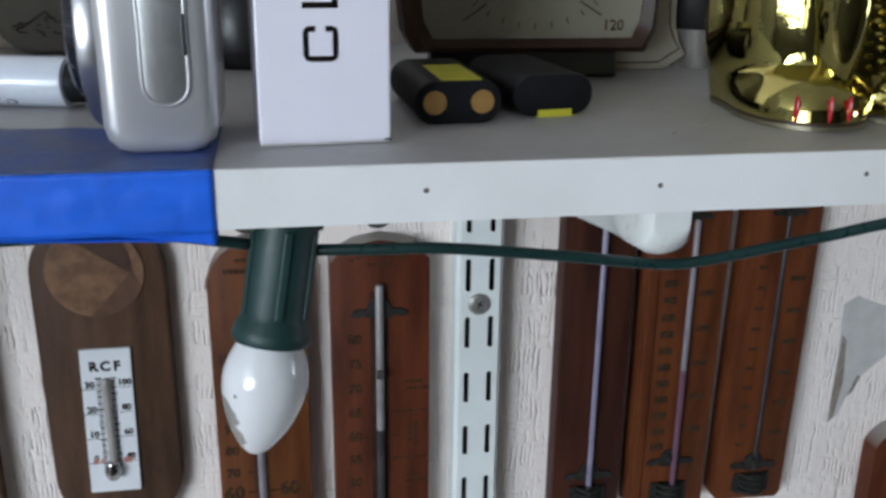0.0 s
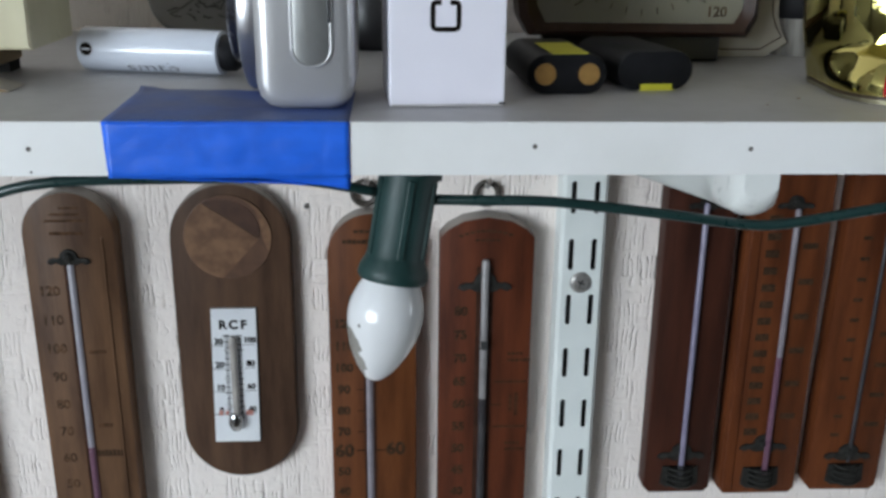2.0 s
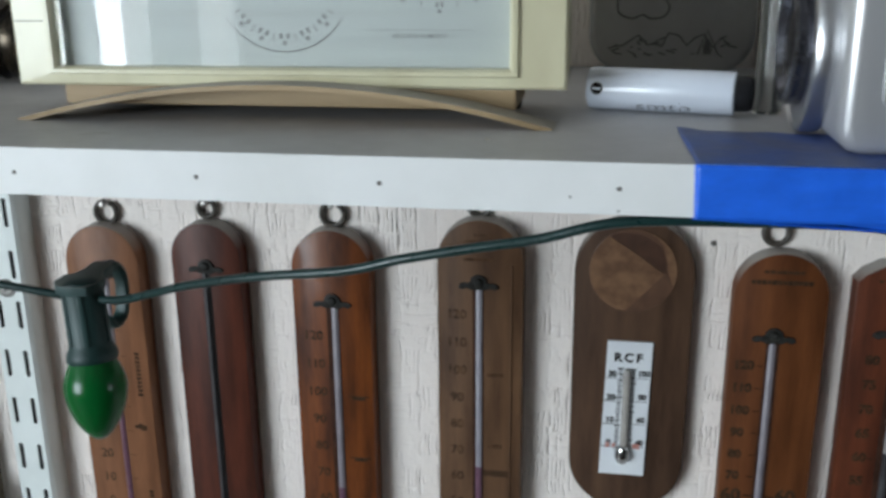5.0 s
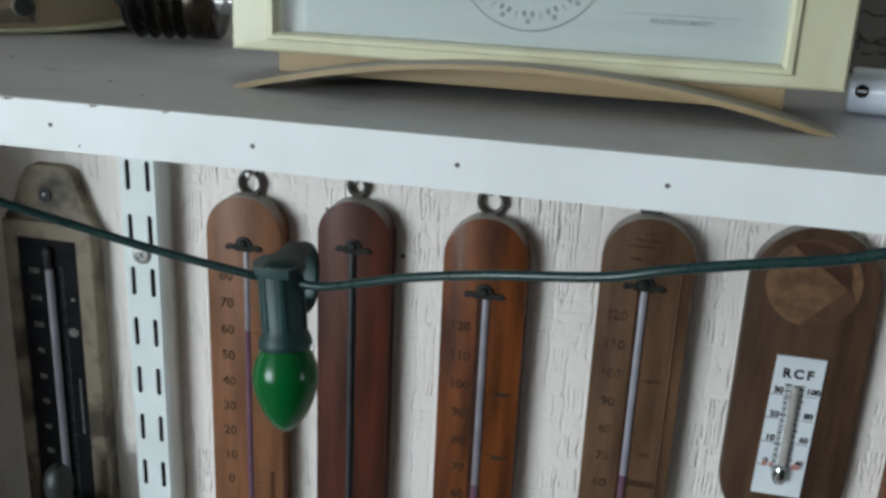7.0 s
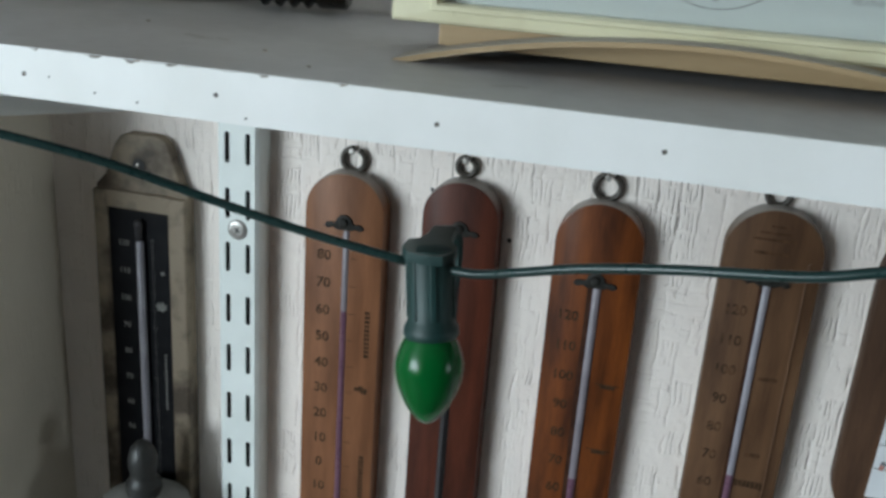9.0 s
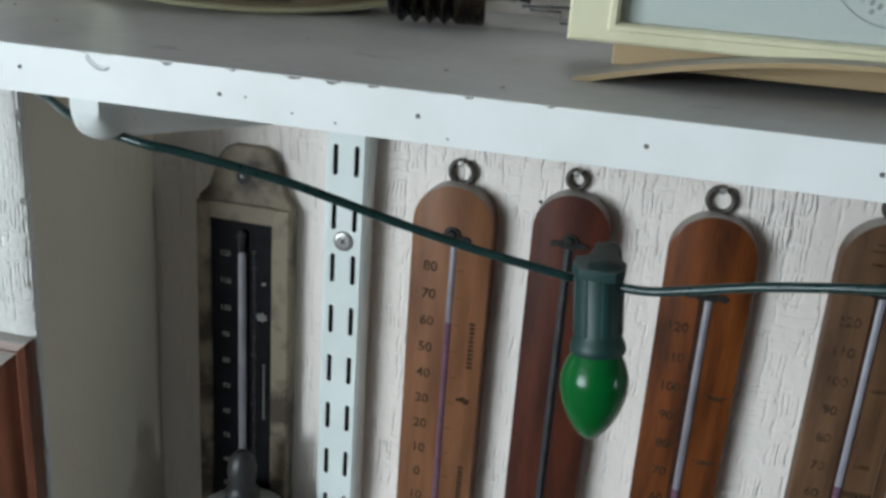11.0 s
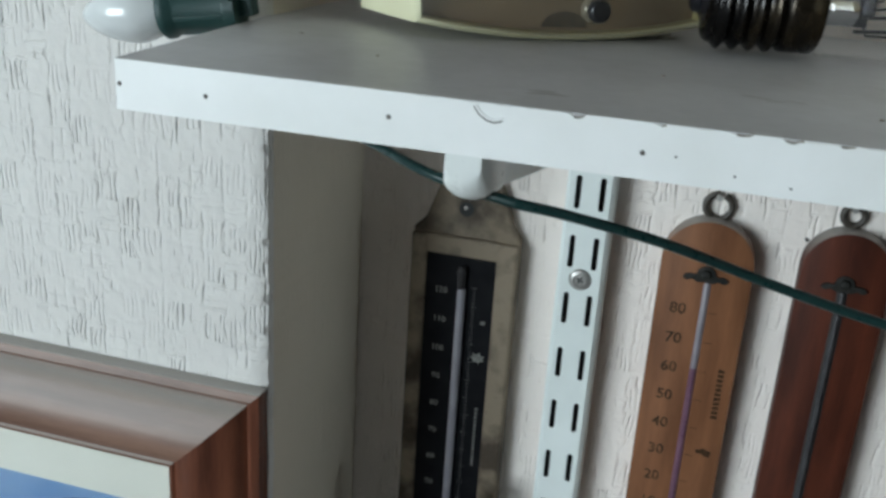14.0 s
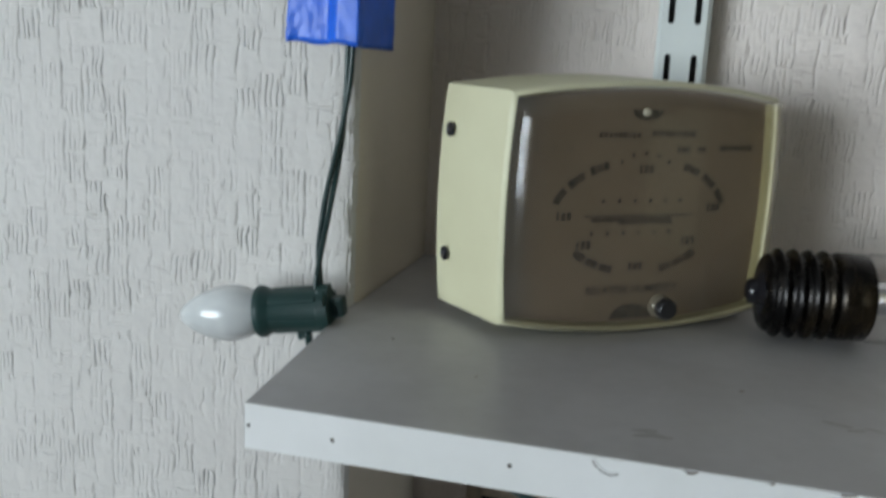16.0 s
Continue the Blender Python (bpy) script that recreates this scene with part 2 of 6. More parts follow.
def solid(name, bm, material, origin, label="", category="", kind="", smooth=False):
    """A thing or piece of the setting that is one mesh."""
    bmesh.ops.transform(bm, matrix=Matrix.Scale(0.001, 4) @ Matrix.Translation(-Vector(origin)), verts=bm.verts)
    me = bpy.data.meshes.new(name)
    bm.normal_update()
    bm.to_mesh(me)
    bm.free()
    me.materials.append(material)
    if smooth:
        me.polygons.foreach_set("use_smooth", [True] * len(me.polygons))
        me.set_sharp_from_angle(angle=radians(38))
    ob = new(name, me)
    ob.location = place(origin)
    ob["origin"] = tuple(origin)
    return tagged(ob, label, category, "", kind)


def box(x0, x1, y0, y1, z0, z1, bevel=0.0, bm=None, segments=2):
    bm2 = bmesh.new()
    bmesh.ops.create_cube(bm2, size=1.0)
    bmesh.ops.transform(bm2, matrix=Matrix.Translation(((x0 + x1) / 2, (y0 + y1) / 2, (z0 + z1) / 2)) @ Matrix.Diagonal((abs(x1 - x0), abs(y1 - y0), abs(z1 - z0), 1)), verts=bm2.verts)
    if bevel:
        bmesh.ops.bevel(bm2, geom=bm2.edges[:], offset=bevel, segments=segments, affect="EDGES", profile=0.5)
    return join(bm, bm2)


def join(bm, other):
    if bm is None:
        return other
    me = bpy.data.meshes.new("t")
    other.to_mesh(me)
    other.free()
    bm.from_mesh(me)
    bpy.data.meshes.remove(me)
    return bm


def moved(bm, m):
    bmesh.ops.transform(bm, matrix=m, verts=bm.verts)
    return bm


def slab(outline, y0, y1, bevel=0.0, bm=None, segments=2):
    """An upright board: the outline (x, z) from y0 (front) to y1 (back), its front edge rounded."""
    b = bmesh.new()
    front = [b.verts.new((x, y0, z)) for x, z in outline]
    back = [b.verts.new((x, y1, z)) for x, z in outline]
    f = b.faces.new(front)
    b.faces.new(back[::-1])
    k = len(outline)
    for i in range(k):
        b.faces.new((front[i], back[i], back[(i + 1) % k], front[(i + 1) % k]))
    bmesh.ops.recalc_face_normals(b, faces=b.faces[:])
    if bevel:
        bmesh.ops.bevel(b, geom=list(f.edges), offset=bevel, segments=segments, affect="EDGES", profile=0.5)
    return join(bm, b)


def lathe(profile, m=None, steps=32, bm=None):
    """Turns (radius, height) about z; ends at radius 0 close."""
    b = bmesh.new()
    rings = []
    for r, h in profile:
        if r < 1e-6:
            rings.append([b.verts.new((0, 0, h))])
        else:
            rings.append([b.verts.new((r * math.cos(2 * math.pi * i / steps), r * math.sin(2 * math.pi * i / steps), h)) for i in range(steps)])
    for p, q in zip(rings, rings[1:]):
        for i in range(steps):
            j = (i + 1) % steps
            if len(p) == 1 and len(q) > 1:
                b.faces.new((p[0], q[i], q[j]))
            elif len(q) == 1 and len(p) > 1:
                b.faces.new((p[i], p[j], q[0]))
            elif len(p) > 1:
                b.faces.new((p[i], p[j], q[j], q[i]))
    for ring in (rings[0], rings[-1]):
        if len(ring) > 1:
            b.faces.new(ring)
    bmesh.ops.recalc_face_normals(b, faces=b.faces[:])
    if m is not None:
        bmesh.ops.transform(b, matrix=m, verts=b.verts)
    return join(bm, b)


def spline(points, per=10):
    """A smooth line through the points."""
    p = [Vector(q) for q in points]
    p = [2 * p[0] - p[1]] + p + [2 * p[-1] - p[-2]]
    out = []
    for i in range(1, len(p) - 2):
        for k in range(per):
            t = k / per
            a, b, c, d = p[i - 1], p[i], p[i + 1], p[i + 2]
            out.append(0.5 * (2 * b + (c - a) * t + (2 * a - 5 * b + 4 * c - d) * t * t + (3 * b - a - 3 * c + d) * t * t * t))
    return out + [p[-2]]


def tube(path, radius, sides=10, bm=None, closed=False, flat=1.0):
    b = bmesh.new()
    path = [Vector(p) for p in path]
    rings = []
    s = None
    k = len(path)
    for i, p in enumerate(path):
        nxt, prv = (path[(i + 1) % k], path[i - 1]) if closed else (path[min(i + 1, k - 1)], path[max(i - 1, 0)])
        d = (nxt - prv).normalized()
        if s is None:
            s = d.cross(Vector((0, 0, 1)))
            if s.length < 0.05:
                s = d.cross(Vector((1, 0, 0)))
        else:
            s = s - d * s.dot(d)   # carried along without twisting
        s.normalize()
        u = s.cross(d)
        rings.append([b.verts.new(p + radius * (math.cos(2 * math.pi * j / sides) * s * flat + math.sin(2 * math.pi * j / sides) * u)) for j in range(sides)])
    for i in range(k if closed else k - 1):
        p, q = rings[i], rings[(i + 1) % k]
        for j in range(sides):
            b.faces.new((p[j], p[(j + 1) % sides], q[(j + 1) % sides], q[j]))
    if not closed:
        b.faces.new(rings[0])
        b.faces.new(rings[-1])
    bmesh.ops.recalc_face_normals(b, faces=b.faces[:])
    return join(bm, b)


def hoop(centre, radius, wire, bm=None, gap=0.0, turn=0.0):
    """A ring of wire in the wall's plane."""
    c = Vector(centre)
    a0, a1 = gap / 2, 2 * math.pi - gap / 2
    pts = [c + radius * Vector((math.cos(turn + a0 + (a1 - a0) * i / 28), 0, math.sin(turn + a0 + (a1 - a0) * i / 28))) for i in range(28 if not gap else 29)]
    return tube(pts, wire, 8, bm, closed=not gap)


def letters(text, size, m, bm=None, depth=0.05, align="CENTER", bold=0.022):
    """Raised writing in the plane x, z, facing the room, at the pose m (mm)."""
    cu = bpy.data.curves.new("t", "FONT")
    cu.body, cu.size, cu.align_x, cu.align_y, cu.extrude = text, size, align, "CENTER", depth
    cu.resolution_u = 3
    cu.offset = bold * size
    ob = bpy.data.objects.new("t", cu)
    scene.collection.objects.link(ob)
    me = bpy.data.meshes.new_from_object(ob)
    b = bmesh.new()
    b.from_mesh(me)
    bpy.data.objects.remove(ob)
    bpy.data.curves.remove(cu)
    bpy.data.meshes.remove(me)
    bmesh.ops.remove_doubles(b, verts=b.verts, dist=0.001)
    bmesh.ops.transform(b, matrix=m @ pose(0, 0, 0, 90), verts=b.verts)
    return join(bm, b)


def at(x, y, z, turn=0.0):
    """A place in the wall's plane, turned in it by degrees anticlockwise."""
    return Matrix.Translation((x, y, z)) @ Matrix.Rotation(radians(-turn), 4, "Y")


# ---- the room ----
WALL_Y, FACE_Y, SIDE_X = 273.0, 137.0, -658.0
F, C, L, R, B = -1450.0, 1000.0, -4300.0, 2200.0, -2800.0   # floor, ceiling, left, right, behind
solid("wall_north", box(SIDE_X, R, WALL_Y, WALL_Y + 120, F, C), PAPER_ALCOVE, (0, WALL_Y, F), "alcove back wall in white painted embossed paper", "wall", "structure")
solid("floor", box(L - 100, R + 100, B - 100, WALL_Y + 120, F - 100, F), BOARD_FLOOR, (0, 0, F), "dark boarded floor", "floor", "structure")
solid("ceiling", box(L - 100, R + 100, B - 100, WALL_Y + 120, C, C + 100), CEILING, (0, 0, C), "plain white ceiling in shade", "ceiling", "structure")
solid("wall_west", box(L - 100, L, B, FACE_Y, F, C), PLASTER, (L, 0, F), "plain dim grey wall", "wall", "structure")


def pierced(x0, x1, z0, z1, wx0, wx1, wz0, wz1, y0, y1):
    b = box(x0, wx0, y0, y1, z0, z1)
    box(wx1, x1, y0, y1, z0, z1, bm=b)
    box(wx0, wx1, y0, y1, z0, wz0, bm=b)
    return box(wx0, wx1, y0, y1, wz1, z1, bm=b)


solid("wall_south", pierced(L, R, F, C, -4060, -1240, -430, 830, B - 120, B), PLASTER, (0, B, F), "dim grey wall with a window opening", "wall", "structure")
east = pierced(B, WALL_Y, F, C, -580, -250, -330, 130, 0, 120)
moved(east, Matrix.Translation((R + 120, 0, 0)) @ Matrix.Rotation(radians(90), 4, "Z"))
solid("wall_east", east, PLASTER, (R, 0, F), "dim grey wall with a narrow window opening", "wall", "structure")


def window_frame():
    t = thing("window_1", (-1800, B, -430), "tall window in the wall behind, with white frame bars", "window", kind="structure")
    for name, c in (("jamb", (-4060, -4020)), ("mullion", (-3220, -3180)), ("mullion", (-2540, -2500)), ("mullion", (-1865, -1830)), ("jamb", (-1280, -1240))):
        part(name, box(c[0], c[1], B - 90, B - 40, -430, 830, 4), WHITE_PAINT, t)
    for name, c in (("window_sill", (-430, -400)), ("head", (795, 830)), ("transom", (420, 450))):
        part(name, box(-4018, -1282, B - 88, B - 42, c[0], c[1], 4), WHITE_PAINT, t)


def curtain(x0, x1):
    b = bmesh.new()
    n = 60
    rows = []
    for z in (-520, 900):
        rows.append([b.verts.new((x0 + (x1 - x0) * k / n, B + 60 + 22 * math.sin(k * 0.85) + 8 * math.sin(k * 0.31), z)) for k in range(n + 1)])
    for k in range(n):
        b.faces.new((rows[0][k], rows[0][k + 1], rows[1][k + 1], rows[1][k]))
    bmesh.ops.solidify(b, geom=b.faces[:], thickness=1.5)
    return solid("window_curtain", b, mat("grey_net_curtain", (0.4, 0.42, 0.44), rough=0.9, scale=10), ((x0 + x1) / 2, B + 60, -520), "grey gathered curtain beside the window", "curtain", smooth=True)


window_frame()
curtain(-1540, -1375)
curtain(-1850, -1740)


def breast():
    """The chimney breast: paper over a slightly soft, wavering corner."""
    b = bmesh.new()
    rows = 320
    z0, z1 = F, C
    cols = []
    for i in range(rows + 1):
        # fine steps where the corner is in view
        u = i / rows
        z = -420 + u * 640
        w = 1.2 * noise.noise(Vector((0.0, 3.0, z * 0.035))) + 1.1 * noise.noise(Vector((7.0, 0.0, z * 0.16))) + 0.7 * noise.noise(Vector((2.0, 5.0, z * 0.4)))
        prof = [(L, FACE_Y), (SIDE_X - 14, FACE_Y), (SIDE_X - 5.5 + w * 0.5, FACE_Y + 0.6), (SIDE_X - 1.6 + w, FACE_Y + 2.4), (SIDE_X + w * 0.6, FACE_Y + 6), (SIDE_X, FACE_Y + 16), (SIDE_X, WALL_Y + 120)]
        cols.append([b.verts.new((x, y, z)) for x, y in prof])
    for z, end, where in ((z0, cols[0], 0), (z1, cols[-1], len(cols))):
        cols.insert(0 if where == 0 else len(cols), [b.verts.new((v.co.x, v.co.y, z)) for v in end])
    for p, q in zip(cols, cols[1:]):
        for i in range(len(p) - 1):
            b.faces.new((p[i], p[i + 1], q[i + 1], q[i]))
    bmesh.ops.recalc_face_normals(b, faces=b.faces[:])
    return b


wall = solid("wall_chimney_breast", breast(), PAPER, (SIDE_X, FACE_Y, F), "chimney breast in white painted embossed paper", "wall", "structure", smooth=True)
wall.data.materials.append(PAPER_RETURN)   # its return side takes a warmer cream tone
for p in wall.data.polygons:
    p.material_index = int(p.center.y > 0.008)


# ---- shelf, uprights, brackets ----
SHELF_L, SHELF_R, SHELF_T = -648.5, 1300.0, 17.7


# grimy filler in the nail holes; also the painted shade under the flake
FILL_AND_SHADE = mat("grimy_filler_and_shade", (0.2, 0.18, 0.16), (0.07, 0.06, 0.055), rough=0.8, scale=700)
RAW_EDGE = mat("bare_chipboard", (0.42, 0.38, 0.33), (0.24, 0.21, 0.18), rough=0.8, scale=400)


def shelf():
    o = (300, 135, -SHELF_T)
    t = thing("wall_shelf", o, "long shelf board with dusty grey top and nailed white front", "shelf")
    b = bmesh.new()
    plan = [(SHELF_L, 0.8), (SHELF_R, 0.8), (SHELF_R, 271), (SIDE_X + 1, 271), (SIDE_X + 1, 150), (SIDE_X - 0.5, FACE_Y - 1)]
    lo = [b.verts.new((x, y, -SHELF_T)) for x, y in plan]
    hi = [b.verts.new((x, y, 0)) for x, y in plan]
    b.faces.new(hi)
    b.faces.new(lo[::-1])
    for i in range(len(plan)):
        j = (i + 1) % len(plan)
        b.faces.new((lo[i], lo[j], hi[j], hi[i]))
    bmesh.ops.recalc_face_normals(b, faces=b.faces[:])
    part("board", b, SHELF_GREY, t)
    # front lipping with a worn upper arris
    chips = [(-536, 7, 0.5), (-522, 5, 0.5), (-452, 6, 0.5), (-420, 14, 0.6), (-405, 8, 0.5), (-391, 9, 0.6), (-366, 8, 0.5), (-335, 6, 0.4), (-586, 5, 0.4), (-512, 7, 0.45), (-503, 4, 0.3), (-489, 5, 1.4), (-464, 5, 0.9), (-441, 7, 1.0), (-427, 6, 1.2), (-412, 5, 0.8), (-379, 5, 0.9), (-352, 4, 0.7), (-214, 5, 0.5), (60, 5, 0.5), (119, 7, 0.6), (40, 6, 0.5), (-300, 4, 0.5)]
    b = bmesh.new()
    xs = list(np.arange(SHELF_L, -560, 2.0)) + list(np.arange(-560, 260, 1.25)) + [300, 500, 800, SHELF_R]
    front_lo, front_hi, back_hi, back_lo = [], [], [], []
    for x in xs:
        d = 0.12 + 0.12 * noise.noise(Vector((x * 0.05, 0, 0)))
        for c, w, dep in chips:
            u = abs(x - c + 1.2 * noise.noise(Vector((x * 0.4, c, 0)))) / (w / 2)
            if u < 1:
                d = max(d, 1.5 * dep * (1 - u ** 3) * (0.75 + 0.4 * noise.noise(Vector((x * 0.9, c, 1)))))
        low = 0.1 * noise.noise(Vector((x * 0.03, 5, 0)))
        front_lo.append(b.verts.new((x, 0, -SHELF_T + low)))
        front_hi.append(b.verts.new((x, 0, -d)))
        back_hi.append(b.verts.new((x, 0.8, -max(0.02, d - 0.6))))
        back_lo.append(b.verts.new((x, 0.8, -SHELF_T + low)))
    for i in range(len(xs) - 1):
        for p, q in ((front_lo, front_hi), (front_hi, back_hi), (back_lo, front_lo)):
            f = b.faces.new((p[i], p[i + 1], q[i + 1], q[i]))
            f.material_index = int(p is front_hi and -front_hi[i].co.z > 0.75)
    b.faces.new((front_lo[0], front_hi[0], back_hi[0], back_lo[0]))
    bmesh.ops.recalc_face_normals(b, faces=b.faces[:])
    ob = part("front_lipping", b, WHITE_PAINT, t, "glossy white painted front edge with chips")
    ob.data.materials.append(RAW_EDGE)
    # white end of the board
    b = bmesh.new()
    q = [b.verts.new(p) for p in ((SHELF_L - 0.3, 0.4, -SHELF_T), (SIDE_X - 0.9, FACE_Y - 1, -SHELF_T), (SIDE_X - 0.9, FACE_Y - 1, -0.3), (SHELF_L - 0.3, 0.4, -0.3))]
    b.faces.new(q)
    part("end_lipping", b, WHITE_PAINT, t)
    hole = lathe([(0, -0.05), (0.75, -0.05), (0.85, 0.12), (0, 0.12)], pose(0, 0, 0, 90), 10)
    me = None
    for x, z, s in ((60.3, -8.1, 1.1), (132.2, -9.0, 1.0), (200.1, -7.6, 1), (-102, -8.8, 1.1), (-249.5, -9.1, 1.2), (-183, -9.3, 1.1), (-468.3, -9.4, 1.3), (-395.8, -8.6, 1.1), (-320, -9.3, 1.1),
                    (-613.9, -9.3, 1.0), (-548.8, -8.3, 1.3), (-646.9, -8.6, 0.8)):
        if me is None:
            ob = part("nail_hole", moved(hole, Matrix.Translation((x, 0, z))), FILL_AND_SHADE, t)
            me, base = ob.data, Vector((x, 0, z))
        else:
            ob = new("nail_hole", me)
            ob.parent = t
            ob["origin"] = o
            ob.location = (Vector((x, 0, z)) - base) / 1000
    hole = lathe([(0, -0.03), (0.38, -0.03), (0.42, 0.12), (0, 0.12)], pose(0, 0, 0, 90), 8)
    me = None
    for x, z in ((-458.5, -9.4), (-441, -13), (-425, -14.5), (-385, -15.2), (-102, -16.4), (-118, -12)):
        if me is None:
            ob = part("pin_hole", moved(hole, Matrix.Translation((x, 0, z))), FILL_AND_SHADE, t)
            me, base = ob.data, Vector((x, 0, z))
        else:
            ob = new("pin_hole", me)
            ob.parent = t
            ob.location = (Vector((x, 0, z)) - base) / 1000
    # the flake still hanging at the large dent
    arc = spline([(-521, 0, -1.6), (-519.4, 0, -3.8), (-517.0, 0, -5.4), (-514.4, 0, -6.0), (-511.8, 0, -5.2)], 6)
    # thin dark tube paints the shade below the flake's lip
    part("flake_shade", tube([p + Vector((0, 0.1, 0)) for p in arc], 0.26, 6), FILL_AND_SHADE, t, "dark line for the shade under the flake")
    part("paint_flake", tube([p + Vector((0.3, 0.05, 0.9)) for p in arc], 0.5, 6), WHITE_PAINT, t, "lifted flake of white paint")
    return t


shelf()


def upright(x, z0, z1, drop=0.0):
    """A channel whose twin slots are cut through its face, with a dark sheet behind for the shade inside."""
    t = thing("shelf_upright", (x, WALL_Y, z0), "white enamelled steel twin-slot wall upright", "shelf upright", "uprights on the alcove wall")
    w, d, c = 14.2, 18.0, 2.2
    pitch, half, gap, col = 36.8, 10.2, 1.7, 7.1
    zs = [-133.5 - drop + pitch * k for k in range(-16, 22)]
    zs = [z for z in zs if z0 + 15 < z < z1 - 15]
    b = bmesh.new()
    front = WALL_Y - d

    def wall(p, q, za, zb):
        b.faces.new([b.verts.new((x + u, v, z)) for (u, v), z in ((p, za), (q, za), (q, zb), (p, zb))])

    for p, q in (((-w - 0.4, WALL_Y), (-w, front + c)), ((-w, front + c), (-w + c, front)), ((w - c, front), (w, front + c)), ((w, front + c), (w + 0.4, WALL_Y)),
                 ((-w + c, front), (-col - gap, front)), ((-col + gap, front), (col - gap, front)), ((col + gap, front), (w - c, front))):
        wall(p, q, z0, z1)
    for side in (-col, col):
        lo, hi = (side - gap, front), (side + gap, front)
        edges = [z0] + [e for z in zs for e in (z - half, z + half)] + [z1]
        for za, zb in zip(edges[::2], edges[1::2]):
            wall(lo, hi, za, zb)
        for z in zs:   # sheet edge round each slot, and its rounded ends
            wall(lo, (lo[0], front + 1.6), z - half, z + half)
            wall((hi[0], front + 1.6), hi, z - half, z + half)
            for e in (-1, 1):
                for sx in (-1, 1):
                    b.faces.new([b.verts.new((x + side + sx * px, front, z + e * (half - pz))) for px, pz in ((gap, 0), (gap, 1.5), (gap * 0.75, 0.5), (gap * 0.1, 0))])
    bmesh.ops.remove_doubles(b, verts=b.verts, dist=0.001)
    bmesh.ops.recalc_face_normals(b, faces=b.faces[:])
    part("channel", b, METAL_WHITE, t)
    part("slot_backing", box(x - w + 1, x + w - 1, front + 7, front + 7.6, z0, z1), SLOT_DARK, t, "dark sheet standing for the shade inside the channel")
    zc = -152.1 - 0.45 * drop
    s = Matrix.Translation((x, front, zc)) @ pose(0, 0, 0, 90)
    scr = part("screw", lathe([(0, 0.9), (3.4, 0.9), (3.7, 1.5), (5.6, 1.3), (6.6, 0.7), (6.9, 0), (0, 0)], s, 28), STEEL, t, "dull steel countersunk screw", smooth=True)
    cross = box(x - 2.4, x + 2.4, front - 1.1, front - 0.5, zc - 0.5, zc + 0.5)
    box(x - 0.5, x + 0.5, front - 1.1, front - 0.5, zc - 2.4, zc + 2.4, bm=cross)
    moved(cross, Matrix.Translation((x, 0, zc)) @ Matrix.Rotation(0.5, 4, "Y") @ Matrix.Translation((-x, 0, -zc)))
    part("screw_recess", cross, SLOT_DARK, scr)
    return t


upright(131.3, -700, 700)
upright(-511.1, -700, 700, 2.4)


CAP_WHITE = mat("white_plastic_cap", (0.8, 0.82, 0.8), (0.75, 0.77, 0.75), rough=0.3, scale=30)


def bracket(x, root):
    """x: its nose; root: the upright that it hooks into."""
    t = thing("shelf_bracket", (x, WALL_Y - 13, -SHELF_T), "white pressed steel shelf bracket with a rounded nose", "shelf bracket", "brackets under the shelf")
    b = bmesh.new()
    n = 26
    rings = []
    for i in range(n + 1):
        u = i / n
        y = 1 + (WALL_Y - 15) * u ** 1.6
        nose = min(1.0, 0.45 + 0.55 * math.sin(math.pi / 2 * min(1.0, y / 9)))
        depth = (16.6 + 0.155 * max(0.0, y - 12)) * nose
        half = (7.6 if y < 22 else 7.6 - 3.2 * min(1.0, (y - 22) / 25)) * nose ** 0.5
        cx = x + (root - x) * y / WALL_Y
        prof = [(-half, 0)] + [(-half * math.cos(a), -depth + 5 - 5 * math.sin(a)) for a in [math.pi / 2 * k / 5 for k in range(6)]]
        prof += [(-q, w) for q, w in prof[::-1]]
        rings.append([b.verts.new((cx + px, y, -SHELF_T - 0.2 + pz)) for px, pz in prof])
    cut = next(i for i, r in enumerate(rings) if r[0].co.y > 24)
    cap = bmesh.new()
    nose = [[cap.verts.new((x + (v.co.x - x) * 1.06, v.co.y, v.co.z - 0.25 * (v.co.z < -SHELF_T - 3))) for v in r] for r in rings[:cut + 1]]
    for bm, rows in ((b, rings[cut:]), (cap, nose)):
        for p, q in zip(rows, rows[1:]):
            for i in range(len(p) - 1):
                bm.faces.new((p[i], p[i + 1], q[i + 1], q[i]))
        bm.faces.new(rows[0])
        bm.faces.new(rows[-1])
        bmesh.ops.recalc_face_normals(bm, faces=bm.faces[:])
    bmesh.ops.delete(b, geom=[v for v in b.verts if not v.link_faces], context="VERTS")
    part("arm", b, METAL_WHITE, t, smooth=True)
    part("end_cap", cap, CAP_WHITE, t, "white plastic end cap", smooth=True)
    return t


bracket(137.8, 131.3)
bracket(-523.6, -511.1)

# ---- wall thermometers ----
INK = mat("black_scale_ink", (0.012, 0.009, 0.008), rough=0.7, scale=400, spec=0.05)
FADED = mat("faded_scale_ink", (0.026, 0.017, 0.011), (0.075, 0.04, 0.022), rough=0.7, scale=500, spec=0.05)
FAINT = mat("worn_brown_ink", (0.045, 0.028, 0.018), (0.1, 0.055, 0.03), rough=0.7, scale=300, spec=0.05, low=0.42, high=0.58)
WHITE_INK = mat("white_scale_ink", (0.62, 0.6, 0.55), (0.3, 0.3, 0.28), rough=0.6, scale=600)
STEM = mat("milky_glass_stem", (0.26, 0.23, 0.255), (0.19, 0.168, 0.19), rough=0.4, scale=60, coat=0.05)
STEM_LILAC = mat("lilac_glass_stem", (0.28, 0.26, 0.36), (0.2, 0.18, 0.26), rough=0.3, scale=60, coat=0.08)
